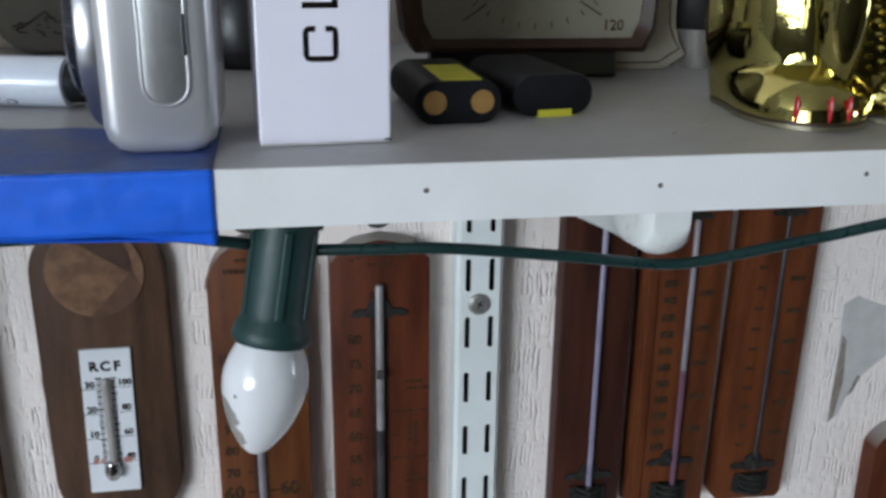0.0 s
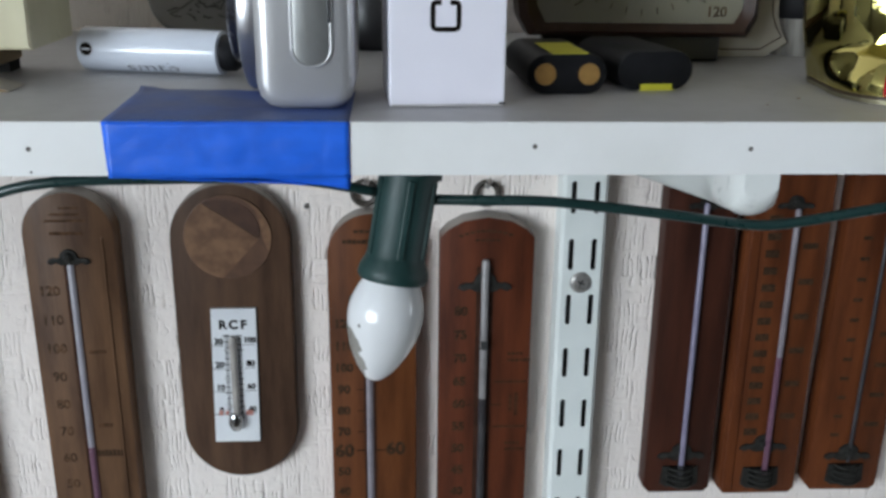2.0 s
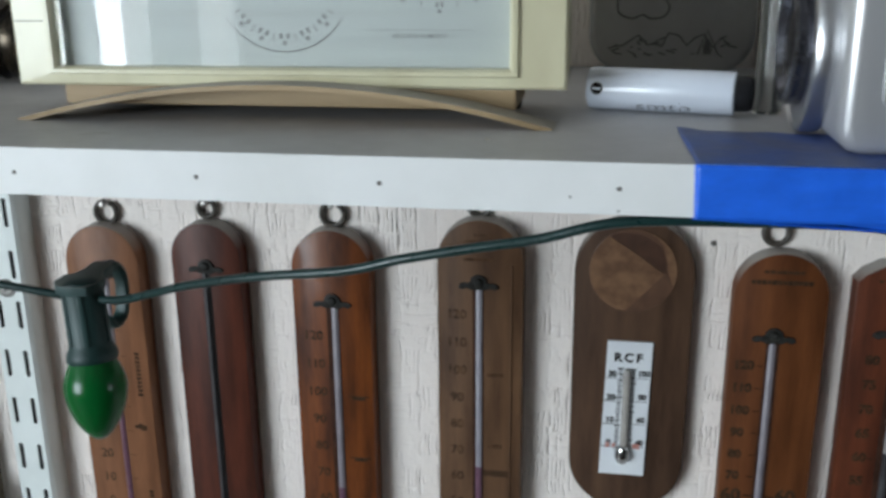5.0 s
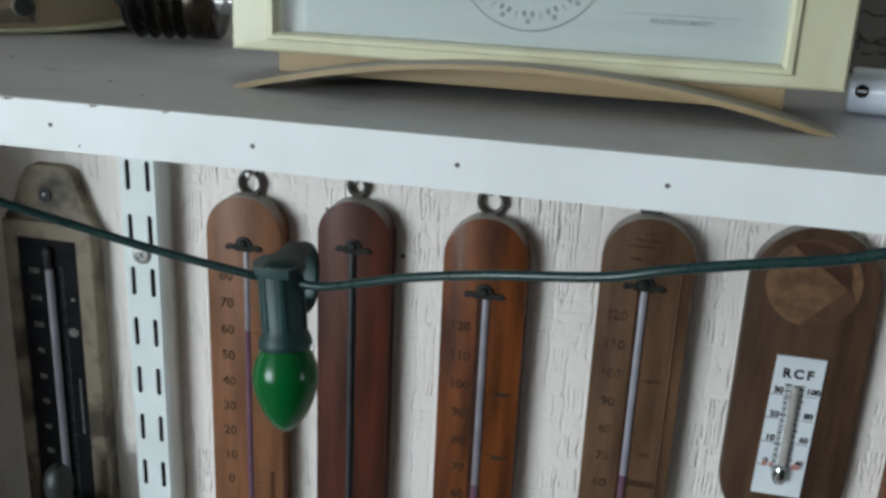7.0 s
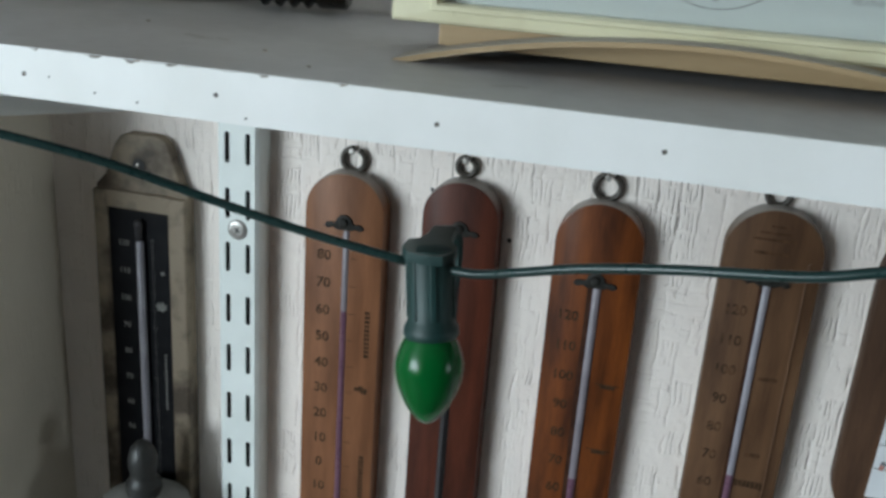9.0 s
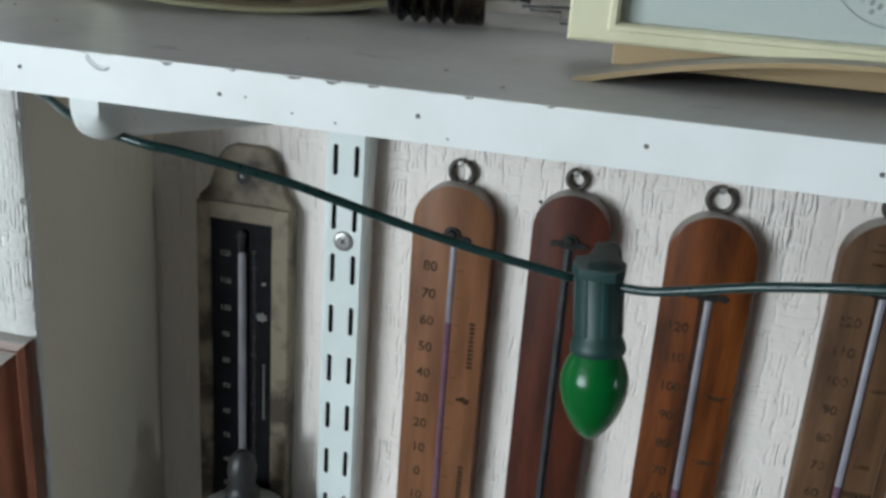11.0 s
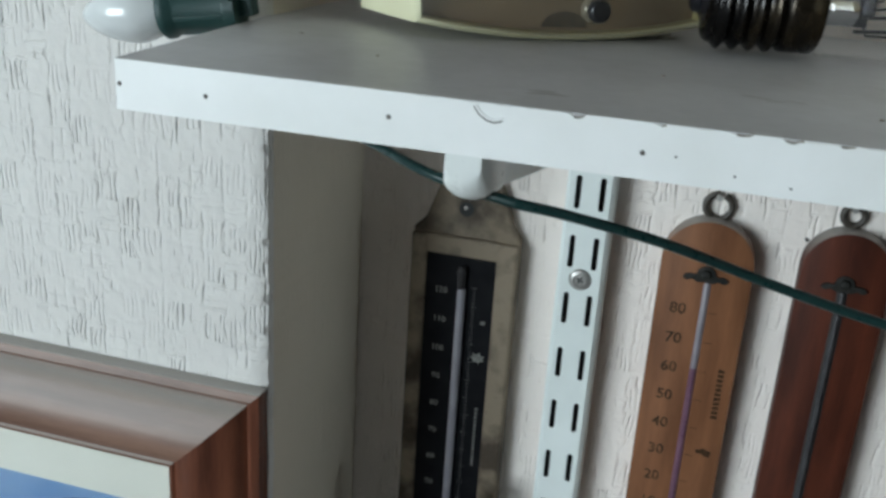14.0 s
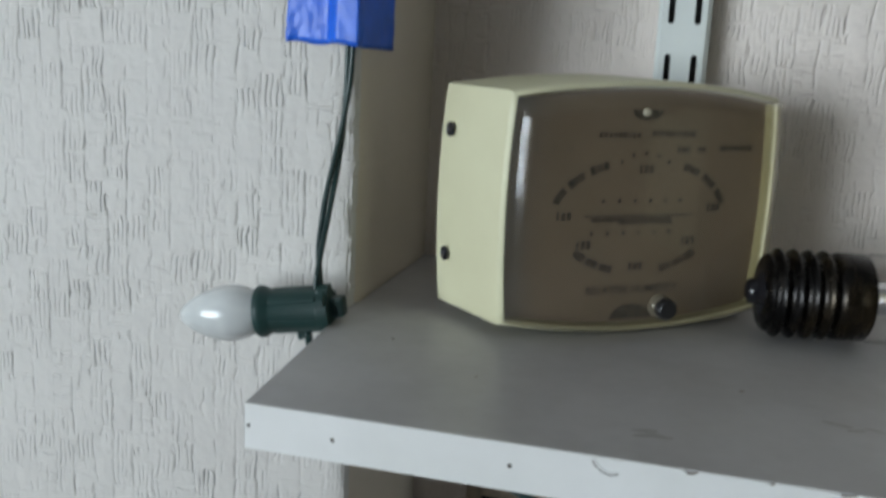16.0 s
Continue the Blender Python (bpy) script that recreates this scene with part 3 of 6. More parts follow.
STEM_PALE = mat("pale_glass_stem", (0.3, 0.285, 0.285), (0.21, 0.2, 0.2), rough=0.35, scale=90, coat=0.05)
# dark strip behind a stem: the shade beside it painted in, with sooty staining
GROOVE = mat("stem_shade_and_soot", (0.06, 0.027, 0.017), (0.032, 0.015, 0.01), rough=0.8, scale=120, spec=0.1)
STEM_WHITE = mat("white_glass_stem", (0.33, 0.315, 0.35), (0.26, 0.245, 0.28), rough=0.38, scale=60, coat=0.08)
STEM_DARK = mat("dark_glass_stem", (0.03, 0.027, 0.03), (0.06, 0.058, 0.06), rough=0.4, scale=60, coat=0.02, spec=0.25)
SPIRIT = mat("purple_spirit", (0.125, 0.058, 0.092), (0.165, 0.082, 0.12), rough=0.3, scale=60, coat=0.08)
MERCURY = mat("mercury_thread", (0.1, 0.1, 0.11), rough=0.2, metal=0.5)


def arch(c, w, top, bottom, rise=None, foot=4.0):
    """A board's outline with a round head."""
    r = w / 2
    rise = rise or r
    pts = [(c + r * math.cos(a), top - rise + rise * math.sin(a)) for a in [math.pi * k / 24 for k in range(25)]]
    return pts + [(c - r, bottom + foot), (c - r + foot, bottom), (c + r - foot, bottom), (c + r, bottom + foot)]


def stem(t, x, y, z_top, z_bot, level, radius=2.0, colour=None, fluid=None):
    colour = colour or STEM
    z_low = level if level else z_bot
    part("glass_stem", lathe([(0, z_top), (radius * 0.7, z_top - 0.6), (radius, z_top - 2), (radius, z_low), (0, z_low)], Matrix.Translation((x, y, 0)), 14), colour, t, smooth=True)
    if level:
        part("liquid_thread", lathe([(0, level), (radius * 1.01, level), (radius * 1.01, z_bot), (0, z_bot)], Matrix.Translation((x, y, 0)), 14), fluid or SPIRIT, t, "dark purple liquid in the stem", smooth=True)


def clip(t, x, y, z, s=1.0):
    """The stamped leaf-ended bracket that holds a stem."""
    out = [(-13, -1.2), (-12, 0.8), (-9.5, 1.8), (-7, 1.4), (-5.4, 2.2), (-4.8, 4.6), (-2.6, 6.6), (0, 7.2), (2.6, 6.6), (4.8, 4.6), (5.4, 2.2), (7, 1.4), (9.5, 1.8), (12, 0.8), (13, -1.2), (10.5, -2.6), (7.5, -1.4), (4.4, -3.0), (0, -2.6), (-4.4, -3.0), (-7.5, -1.4), (-10.5, -2.6)]
    b = slab([(x + s * px, z + s * pz) for px, pz in out[::-1]], y - 1.0, y + 0.4, 0.3)
    lathe([(0, -2.6), (2.2, -2.0), (3.0, -0.6), (3.0, 0), (0, 0)], Matrix.Translation((x, y - 0.8, z + 2.4 * s)) @ pose(0, 0, 0, -90), 14, b)
    part("stem_clip", b, CLIP_METAL, t, "blackened stamped metal clip", smooth=True)


def eye_ring(t, x, z, r=7.0):
    b = hoop((x, WALL_Y - 3, z), r, 1.9, gap=0.5, turn=math.pi / 2 - 0.2)
    part("hanging_ring", b, RING_METAL, t, "tarnished brass hanging ring", smooth=True)
    part("wall_pin", lathe([(0, 0), (1.1, 0), (1.1, 7), (2.0, 7.2), (1.6, 8.4), (0, 8.6)], Matrix.Translation((x - 0.3, WALL_Y, z + r - 1.0)) @ pose(0, 0, 0, 90), 12), STEEL, t)


def bars(rows, bm=None, y=0.0):
    """Unreadable print as plain bars: (x, z, width, height)."""
    for x, z, w, h in rows:
        bm = box(x - w / 2, x + w / 2, y - 0.06, y + 0.3, z - h / 2, z + h / 2, bm=bm)
    return bm


def scale_marks(x0, x1, z_list, y, bm=None, h=0.35):
    return bars([((x0 + x1) / 2, z, abs(x1 - x0), h) for z in z_list], bm, y)


def numeral(t, text, size, m, material, name="digit", bold=0.022):
    """Printed figures, each digit a part of its own."""
    b = letters(text, size, m, bold=bold)
    left = dict.fromkeys(b.verts)
    while left:
        island, todo = set(), [next(iter(left))]
        while todo:
            v = todo.pop()
            if v not in island:
                island.add(v)
                todo += [e.other_vert(v) for e in v.link_edges]
        for v in island:
            del left[v]
        one = bmesh.new()
        twin = {v: one.verts.new(v.co) for v in b.verts if v in island}
        for f in b.faces:
            if f.verts[0] in island:
                one.faces.new([twin[v] for v in f.verts])
        part(name, one, material, t)
    b.free()


BF, PF = 258.0, 262.0   # fronts of the thick boards and of the thin plaque


def board_thermometer(label, c, w, top, bottom, material, rise=None, thick=14.5):
    t = thing("wall_thermometer", (c, WALL_Y - 0.5, bottom), label, "thermometer", "thermometers hung on the alcove wall")
    part("wooden_board", slab(arch(c, w, top, bottom, rise), WALL_Y - 0.5 - thick, WALL_Y - 0.5, 1.3), material, t, smooth=True)
    return t


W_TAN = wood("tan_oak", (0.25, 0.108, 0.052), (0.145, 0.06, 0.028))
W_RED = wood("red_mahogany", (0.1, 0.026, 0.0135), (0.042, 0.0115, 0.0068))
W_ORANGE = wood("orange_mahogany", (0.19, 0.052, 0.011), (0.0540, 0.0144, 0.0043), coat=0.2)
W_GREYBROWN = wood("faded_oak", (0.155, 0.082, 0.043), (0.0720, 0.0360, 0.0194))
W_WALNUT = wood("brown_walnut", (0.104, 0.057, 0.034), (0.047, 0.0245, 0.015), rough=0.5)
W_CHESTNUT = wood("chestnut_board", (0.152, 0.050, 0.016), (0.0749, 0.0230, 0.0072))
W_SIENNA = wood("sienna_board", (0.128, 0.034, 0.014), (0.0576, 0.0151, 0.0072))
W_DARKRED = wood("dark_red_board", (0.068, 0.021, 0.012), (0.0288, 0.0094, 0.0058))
W_INLAY = mat("pale_burr_inlay", (0.22, 0.118, 0.062), (0.125, 0.062, 0.033), rough=0.4, scale=130, fine=0.5, coat=0.15)
W_INLAY_MID = mat("mid_inlay", (0.12, 0.06, 0.034), (0.08, 0.039, 0.023), rough=0.4, scale=110, fine=0.5, coat=0.1)
W_INLAY_DARK = mat("dark_inlay", (0.075, 0.034, 0.02), (0.045, 0.021, 0.013), rough=0.4, scale=110, fine=0.5, coat=0.15)

# tan board, 80 to 10
t = board_thermometer("tan wooden wall thermometer with black numerals and a purple thread", -439.7, 52.5, -106.5, -430, W_TAN)
eye_ring(t, -438.6, -100.5, 7.4)
clip(t, -439.3, BF - 0.6, -140.5)
stem(t, -437.8, BF + 1.0, -143, -425, -199, 2.3, STEM, SPIRIT)
b = None
for i, s in enumerate(("80", "70", "60", "50", "40", "30", "20", "10", "0", "10", "20")):
    z = -162.2 - i * 19.15
    numeral(t, s, 9.6, at(-452.3, BF - 0.05, z), FAINT)
    b = scale_marks(-435, -430, [z], BF, b)
for z, n in ((-212, 11), (-320, 11)):
    bars([(-421.5, z + (k - n / 2) * 3.1, 3.6, 2.2) for k in range(n)], b, BF)
bars([(-424, -254.2, 9, 2.6), (-424, -252.4, 3, 1.4), (-422, -256, 4, 2)], b, BF)
part("scale_print", b, FADED, t, "dark printed scale marks")

# dark red board
t = board_thermometer("dark red mahogany wall thermometer with a blackened stem", -365.2, 48, -102, -425, W_RED)
eye_ring(t, -366.1, -95.3, 5.6)
clip(t, -365, BF - 0.6, -133.5, 0.95)
stem(t, -365.3, BF - 1.6, -136, -420, None, 1.4, STEM_DARK)
b = slab([(-368, -136), (-362.6, -136), (-362.6, -420), (-368, -420)], BF - 0.5, BF + 0.3)
part("stem_groove", b, SLOT_DARK, t)

# orange board
t = board_thermometer("glossy orange mahogany wall thermometer with faded numerals", -280, 52.8, -103.5, -430, W_ORANGE)
eye_ring(t, -279.9, -96.3, 7.6)
clip(t, -279.4, BF - 0.6, -153.5)
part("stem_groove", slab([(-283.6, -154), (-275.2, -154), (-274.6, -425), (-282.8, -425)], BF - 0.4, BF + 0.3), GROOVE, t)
stem(t, -278.0, BF + 1.0, -154, -425, -289, 2.7, STEM, SPIRIT)
b = None
for i, s in enumerate(("120", "110", "100", "90", "80", "70", "60", "50", "40")):
    numeral(t, s, 9.0, at(-293.5 + i * 0.6, BF - 0.05, -176.6 - i * 20.3), FADED)
for z in (-219.3, -265.5):
    b = bars([(-264, z, 15, 0.8), (-264, z - 1.5, 9, 2.2)], b, BF)
part("scale_print", b, FADED, t, "faded dark scale marks")

# faded oak board, pushed up under the shelf
t = board_thermometer("faded grey-brown oak wall thermometer with raised side mouldings", -182.2, 55, -93, -430, W_GREYBROWN)
part("bead", tube([(-162, BF - 0.2, -122), (-162, BF - 0.2, -428)], 0.8, 6), W_GREYBROWN, t)
eye_ring(t, -184, -87.5, 6.2)
clip(t, -183, BF - 0.6, -136)
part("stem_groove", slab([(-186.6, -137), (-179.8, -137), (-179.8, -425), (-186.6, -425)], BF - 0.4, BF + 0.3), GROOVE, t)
stem(t, -182.6, BF + 0.9, -136, -425, -264.5, 2.5, STEM_WHITE, SPIRIT)
b = bars([(-183, -107, 18, 1.4), (-183, -111, 24, 1.4), (-180, -103, 12, 1.2), (-183, -119, 20, 2.0)], None, BF)
for i, s in enumerate(("120", "110", "100", "90", "80", "70", "60", "50", "40")):
    numeral(t, s, 8.8, at(-197.2, BF - 0.05, -156.3 - i * 19.4), FAINT)
bars([(-172, -197.2, 11, 2.6), (-172, -249, 9, 3)], b, BF)
part("scale_print", b, mat("ghost_of_print", (0.055, 0.03, 0.017), (0.11, 0.058, 0.031), rough=0.7, scale=300, spec=0.05), t, "faded brown print")
part("scale_word", bars([(-178.5 + k * 2.5, -269.3, 2.1, 4.4 if k % 2 else 4.8) for k in range(7)], None, BF), FADED, t, "dark printed word")

# walnut plaque with inlaid disc and white scale
t = thing("plaque_thermometer", (-86.5, WALL_Y - 0.5, -289.5), "dark walnut plaque with an inlaid wooden disc and small white thermometer", "thermometer")
r = 36.8
out = [(-86.5 + r * math.cos(a), -89 - r + r * math.sin(a)) for a in [math.pi * k / 24 for k in range(25)]]
out += [(-86.5 + r * math.cos(a), -291.5 + r + r * math.sin(a)) for a in [math.pi + math.pi * k / 24 for k in range(25)]]
part("wooden_board", slab(out, PF + 1, WALL_Y - 0.5, 1.6, segments=3), W_WALNUT, t, smooth=True)
disc = [(-87.5 + 27 * math.cos(a), -123.5 + 27 * math.sin(a)) for a in [2 * math.pi * k / 40 for k in range(40)]]
part("inlaid_disc", slab(disc, PF + 0.2, PF + 1.6, 0.25), W_INLAY_MID, t, "round wooden inlay of light and dark pieces")
cut = lambda lo, hi, rr=26.6: [(-87.5 + rr * math.cos(a), -123.5 + rr * math.sin(a)) for a in [radians(lo + (hi - lo) * k / 24) for k in range(25)]]
part("pale_inlay", slab(cut(124, 262) + [(-68.5, -124.5)], PF - 0.15, PF + 1), W_INLAY, t, "pale burr wood segment")
lens = [(-92.0 + 24 * math.cos(a), -119 + 20 * math.sin(a)) for a in [radians(-8 + 118 * k / 20) for k in range(21)]]
part("dark_inlay", slab(lens + [(-101.5, -101.5), (-68.9, -124.0)], PF - 0.2, PF + 1), W_INLAY_DARK, t, "dark curved segment")
part("pale_inlay", slab(cut(-20, 70) + [(-74, -101.5), (-69.6, -107), (-67.2, -115), (-66.5, -124)], PF - 0.15, PF + 1), W_INLAY, t, "thin pale crescent")
IVORY_WHITE = mat("white_enamel_scale", (0.78, 0.8, 0.82), (0.72, 0.74, 0.77), rough=0.3, scale=40)
plate = part("scale_plate", slab([(-100.9, -168.4), (-72.7, -168.4), (-74.4, -262.6), (-103.3, -262.6)], PF - 0.9, PF + 1.2, 0.3), IVORY_WHITE, t, "white enamelled scale plate")
py = PF - 0.95
b = None
for s, x in (("R", -94.0), ("C", -87.3), ("F", -80.8)):
    numeral(plate, s, 8.2, at(x, py, -179.6), INK, "letter", bold=0.045)
for i, (l, rgt) in enumerate((("30", "100"), ("20", "80"), ("10", "60"), ("0", "40"))):
    z = -191 - i * 16.2
    numeral(plate, l, 5.6, at(-97.1 - i * 0.25, py, z), INK, bold=0.05)
    numeral(plate, rgt, 5.2, at(-77.5 - i * 0.25, py, z + 1.0 - i * 0.1), INK, bold=0.05)
    b = bars([(-98 - i * 0.25, z - 2.8, 8, 0.45), (-78 - i * 0.3, z - 2.2, 7, 0.4)], b, py)
for k in range(30):
    z = -187 - k * 2.0
    bars([(-92.0 - k * 0.036, z, 3.6 if k % 5 == 0 else 2.4, 0.7 if k % 2 else 1.3), (-83.8 - k * 0.036, z, 3.6 if k % 5 == 0 else 2.4, 1.3 if k % 2 else 0.7)], b, py)
part("scale_print", b, INK, plate, "small black ruled marks")
CLEAR_STEM = mat("grey_glass_stem", (0.42, 0.39, 0.36), (0.3, 0.28, 0.26), rough=0.2, coat=0.3, scale=80)
part("glass_stem", lathe([(0, -186), (2.0, -187), (2.9, -189.5), (2.9, -194), (2.5, -197), (2.5, -240), (0, -240)], Matrix.Translation((-88.0, PF - 2.6, 0)), 14), CLEAR_STEM, plate, smooth=True)
part("bulb", lathe([(0, -239), (3.4, -241), (5.0, -246), (4.6, -249), (3.0, -252), (0, -253.2)], Matrix.Translation((-88.8, PF - 3.4, 0)), 18), mat("mercury_bulb", (0.55, 0.55, 0.55), rough=0.15, metal=1.0), plate, "shiny mercury bulb", smooth=True)
part("red_zero", bars([(-98.5, -241.5, 2.4, 3.4), (-80.2, -241.5, 4.8, 3.4), (-94.5, -241.5, 2.2, 3.0)], None, py), mat("pale_red_ink", (0.55, 0.22, 0.18), rough=0.6, scale=300), plate, "pale red freezing marks")
plate.location.z -= 0.0016
for x, z in ((-88, -195.5), (-88.5, -234)):
    part("staple", bars([(x, z, 6.6, 0.9)], None, PF - 4.4), STEEL, plate)

# chestnut board, 120 to 40
t = board_thermometer("chestnut brown wall thermometer with bold black numerals", 0.7, 55.4, -107, -430, W_CHESTNUT)
eye_ring(t, -3.5, -97.6, 7.2)
clip(t, -1.5, BF - 0.6, -161.5)
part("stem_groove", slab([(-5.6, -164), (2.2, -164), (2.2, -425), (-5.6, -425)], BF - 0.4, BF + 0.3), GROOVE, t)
stem(t, -1.8, BF + 0.9, -164, -425, None, 2.6, STEM)
b = bars([(-9 + 3.4 * k, -118.8, 2.9, 2.3 if k % 2 else 1.9) for k in range(7)] + [(-16 + 3.0 * k, -125.3, 2.6, 3.0 if k % 3 else 2.5) for k in range(12)], None, BF)
part("scale_print", b, FADED, t, "worn dark print")
b = None
for i, s in enumerate(("120", "110", "100", "90", "80", "70")):
    numeral(t, s, 8.0, at(-17.6 - i * 0.25, BF - 0.05, -180 - i * 15.35), FADED, bold=0.055)
    b = scale_marks(-10, -6, [-180 - i * 15.35], BF, b, 0.5)
numeral(t, "60", 12.5, at(-18.9, BF - 0.05, -271.2), FADED, bold=0.045)
numeral(t, "60", 12.5, at(14.7, BF - 0.05, -269.9), FADED, bold=0.045)
scale_marks(-11, 8, [-270.6], BF, b, 0.8)
for i, s in enumerate(("50", "40", "30", "20")):
    numeral(t, s, 8.2, at(-19.4, BF - 0.05, -286.6 - i * 15.35), FADED, bold=0.045)
part("scale_print", b, INK, t, "black printed scale marks")

# sienna board with low pointed arch
t = thing("wall_thermometer", (69.5, WALL_Y - 0.5, -430), "reddish wall thermometer with a low arched head and dark stem", "thermometer", "thermometers hung on the alcove wall")
out = [(101.8, -430), (101.8, -123), (97, -117.5), (87.2, -112), (72.3, -109.3), (57.4, -112), (47.6, -117.5), (42.8, -123), (42.8, -430)]
part("wooden_board", slab(out[::-1], BF - 0.5, WALL_Y - 0.5, 1.3), W_SIENNA, t, smooth=True)
eye_ring(t, 72.3, -98, 7.0)
part("stem_groove", slab([(65.9, -142), (76.6, -142), (76.6, -425), (65.9, -425)], BF - 0.9, BF), GROOVE, t)
clip(t, 71.3, BF - 1.0, -154.5, 1.3)
stem(t, 71.2, BF - 3.2, -136, -425, -231.5, 2.4, STEM_PALE, STEM_DARK)
b = bars([(56 + k * 3.4, -119.8 - 0.012 * (56 + k * 3.4 - 72) ** 2 + 1.2, 2.6, 1.7) for k in range(10)] + [(66 + k * 3.2, -124.6, 2.4, 1.5) for k in range(5)], None, BF - 0.5)
for i, s in enumerate(("80", "75", "70", "65", "60", "55", "50", "45", "40")):
    numeral(t, s, 8.2, at(56.6 - i * 0.15, BF - 0.55, -172.0 - i * 16.35), FADED, bold=0.05)
for z in (-221.4, -254.1):
    bars([(89, z, 21, 1.2)], b, BF - 0.5)
bars([(88 + k * 2.6, z, 1.9, 1.9) for z, n in ((-201.5, 4), (-206.0, 6), (-266.5, 4), (-271.0, 5)) for k in range(n)] + [(93.5, -230.5 - k * 2.4, 2.2, 1.7) for k in range(7)] + [(89.8, -232 - k * 2.4, 1.8, 1.7) for k in range(5)] + [(80, -238, 8, 0.8), (63, -238, 4, 0.8)], b, BF - 0.5)
part("scale_print", b, FADED, t, "dark ruled boxes and print")
b = bars([(71.2, -193.2, 4.3, 6.0)], None, BF - 6.3)
part("stem_mark", b, SLOT_DARK, t)


def framed_thermometer(label, x0, x1, bottom, material, lit, hold):
    """A narrow board with a raised side fillet, a cup guard at its foot and a glass stem."""
    c = (x0 + x1) / 2
    t = thing("wall_thermometer", (c, WALL_Y - 0.5, bottom), label, "thermometer", "thermometers hung on the alcove wall")
    part("wooden_board", slab([(x0, -72), (x0, bottom + 4.5), (x0 + 4, bottom), (x1 - 3.5, bottom), (x1, bottom + 4), (x1, -72)], BF, WALL_Y - 0.5, 1.5), material, t, smooth=True)
    if lit:
        part("side_fillet", slab([(x0 + 2.5, -73), (x0 + 2.5, bottom + 2), (x0 + 9, bottom + 2), (x0 + 9, -73)], BF - 1.2, BF + 0.6, 0.8), material, t)
    clip(t, c + 2, BF - 0.6, -103, 0.9)
    cx = c + 1
    guard = slab([(cx - 12, bottom + 21), (cx - 13, bottom + 8), (cx - 9, bottom + 5), (cx + 9, bottom + 5), (cx + 13, bottom + 8), (cx + 12, bottom + 21)], BF - 1.4, BF + 0.4, 0.4)
    for k in range(4):
        tube([(cx + 8 * math.cos(a), BF - 1.6 - 6.5 * math.sin(a), bottom + 9 + k * 4) for a in [math.pi * j / 10 for j in range(11)]], 0.95, 6, guard)
    part("bulb_guard", guard, CLIP_METAL, t, "blackened cage round the bulb")
    clip(t, cx, BF - 0.6, bottom + hold, 1.25)
    return t, c


t, c = framed_thermometer("dark red-brown wall thermometer with a white stem", 183.4, 229, -307.5, W_DARKRED, False, 29.5)
stem(t, c + 1, BF - 3, -100, -289, None, 1.8, STEM_LILAC)
part("bulb", lathe([(0, -283), (2.4, -285), (2.8, -292), (0, -297)], Matrix.Translation((c + 1, BF - 3.4, 0)), 14), MERCURY, t, smooth=True)
W_TEAK = wood("warm_teak", (0.152, 0.044, 0.014), (0.0691, 0.0187, 0.0065))
t, c = framed_thermometer("warm brown wall thermometer with a purple thread and paler side fillet", 235.5, 288.6, -309.5, W_TEAK, True, 37)
stem(t, c + 3, BF - 3, -104, -292, -205, 1.9, STEM, SPIRIT)
b = bars([(c - 9, -112 - k * 11.5, 9, 5.0) for k in range(14)] + [(c + 15, -130 - k * 24, 10, 4) for k in range(6)], None, BF)
part("scale_print", b, FADED, t, "faded unreadable scale marks")
t, c = framed_thermometer("warm brown wall thermometer with a thin dark stem", 296.2, 346, -308, W_TEAK, False, 27.5)
t.rotation_euler[1] = radians(0.8)   # hangs a little askew
stem(t, c + 2, BF - 0.7, -104, -285, -196, 1.3, STEM_DARK, STEM_DARK)
b = bars([(c + 14, -125 - k * 22, 10, 3.5) for k in range(7)] + [(c - 10, -125 - k * 14, 6, 2.5) for k in range(11)], None, BF)
part("scale_print", b, FADED, t, "faded unreadable scale marks")
t = thing("wall_thermometer", (440, WALL_Y - 0.5, -430), "red-brown wooden wall thermometer hung lower down", "thermometer", "thermometers hung on the alcove wall")
part("wooden_board", slab(arch(440, 54, -262, -430, 20), BF, WALL_Y - 0.5, 1.3), W_SIENNA, t, smooth=True)

# cast frame with black slate scale in the corner
WORN_WHITE = mat("worn_white_ink", (0.3, 0.3, 0.28), (0.12, 0.12, 0.11), rough=0.7, scale=700)
CAST = mat("stained_cream_casting", (0.26, 0.205, 0.145), (0.06, 0.042, 0.027), rough=0.6, scale=38, bump=0.25, bump_scale=160, low=0.42, high=0.62)
SLATE = mat("black_scale_plate", (0.007, 0.007, 0.009), (0.012, 0.012, 0.014), rough=0.5, scale=80, spec=0.1)
t = thing("cast_thermometer", (-585, WALL_Y - 0.5, -440), "stained cream cast frame holding a black thermometer scale", "thermometer", "thermometers hung on the alcove wall")
x0, x1 = -619.5, -551.0
b = slab([(x1, -440), (x1, -139), (-554, -135), (-556.5, -131), (-563.5, -110), (-567, -104), (-573, -101.2), (-594, -101.2), (-600, -104), (-604.5, -110), (-612, -131), (-615.5, -135), (x0, -139), (x0, -440)][::-1], WALL_Y - 9, WALL_Y - 0.5, 1.6)
part("frame", b, CAST, t, smooth=True)
b = box(x0, -609, PF - 2.5, WALL_Y - 8.5, -440, -141, 1.5)
box(-564, x1, PF - 2.5, WALL_Y - 8.5, -440, -141, 1.5, bm=b)
box(-610.5, -562.5, PF - 2.1, WALL_Y - 8.7, -153, -140.5, 1.2, bm=b)
part("frame_rim", b, CAST, t, "raised stained rim")
part("scale_plate", box(-609.5, -563.5, PF - 0.5, WALL_Y - 8.8, -436, -153, 0.3), SLATE, t, "black scale plate")
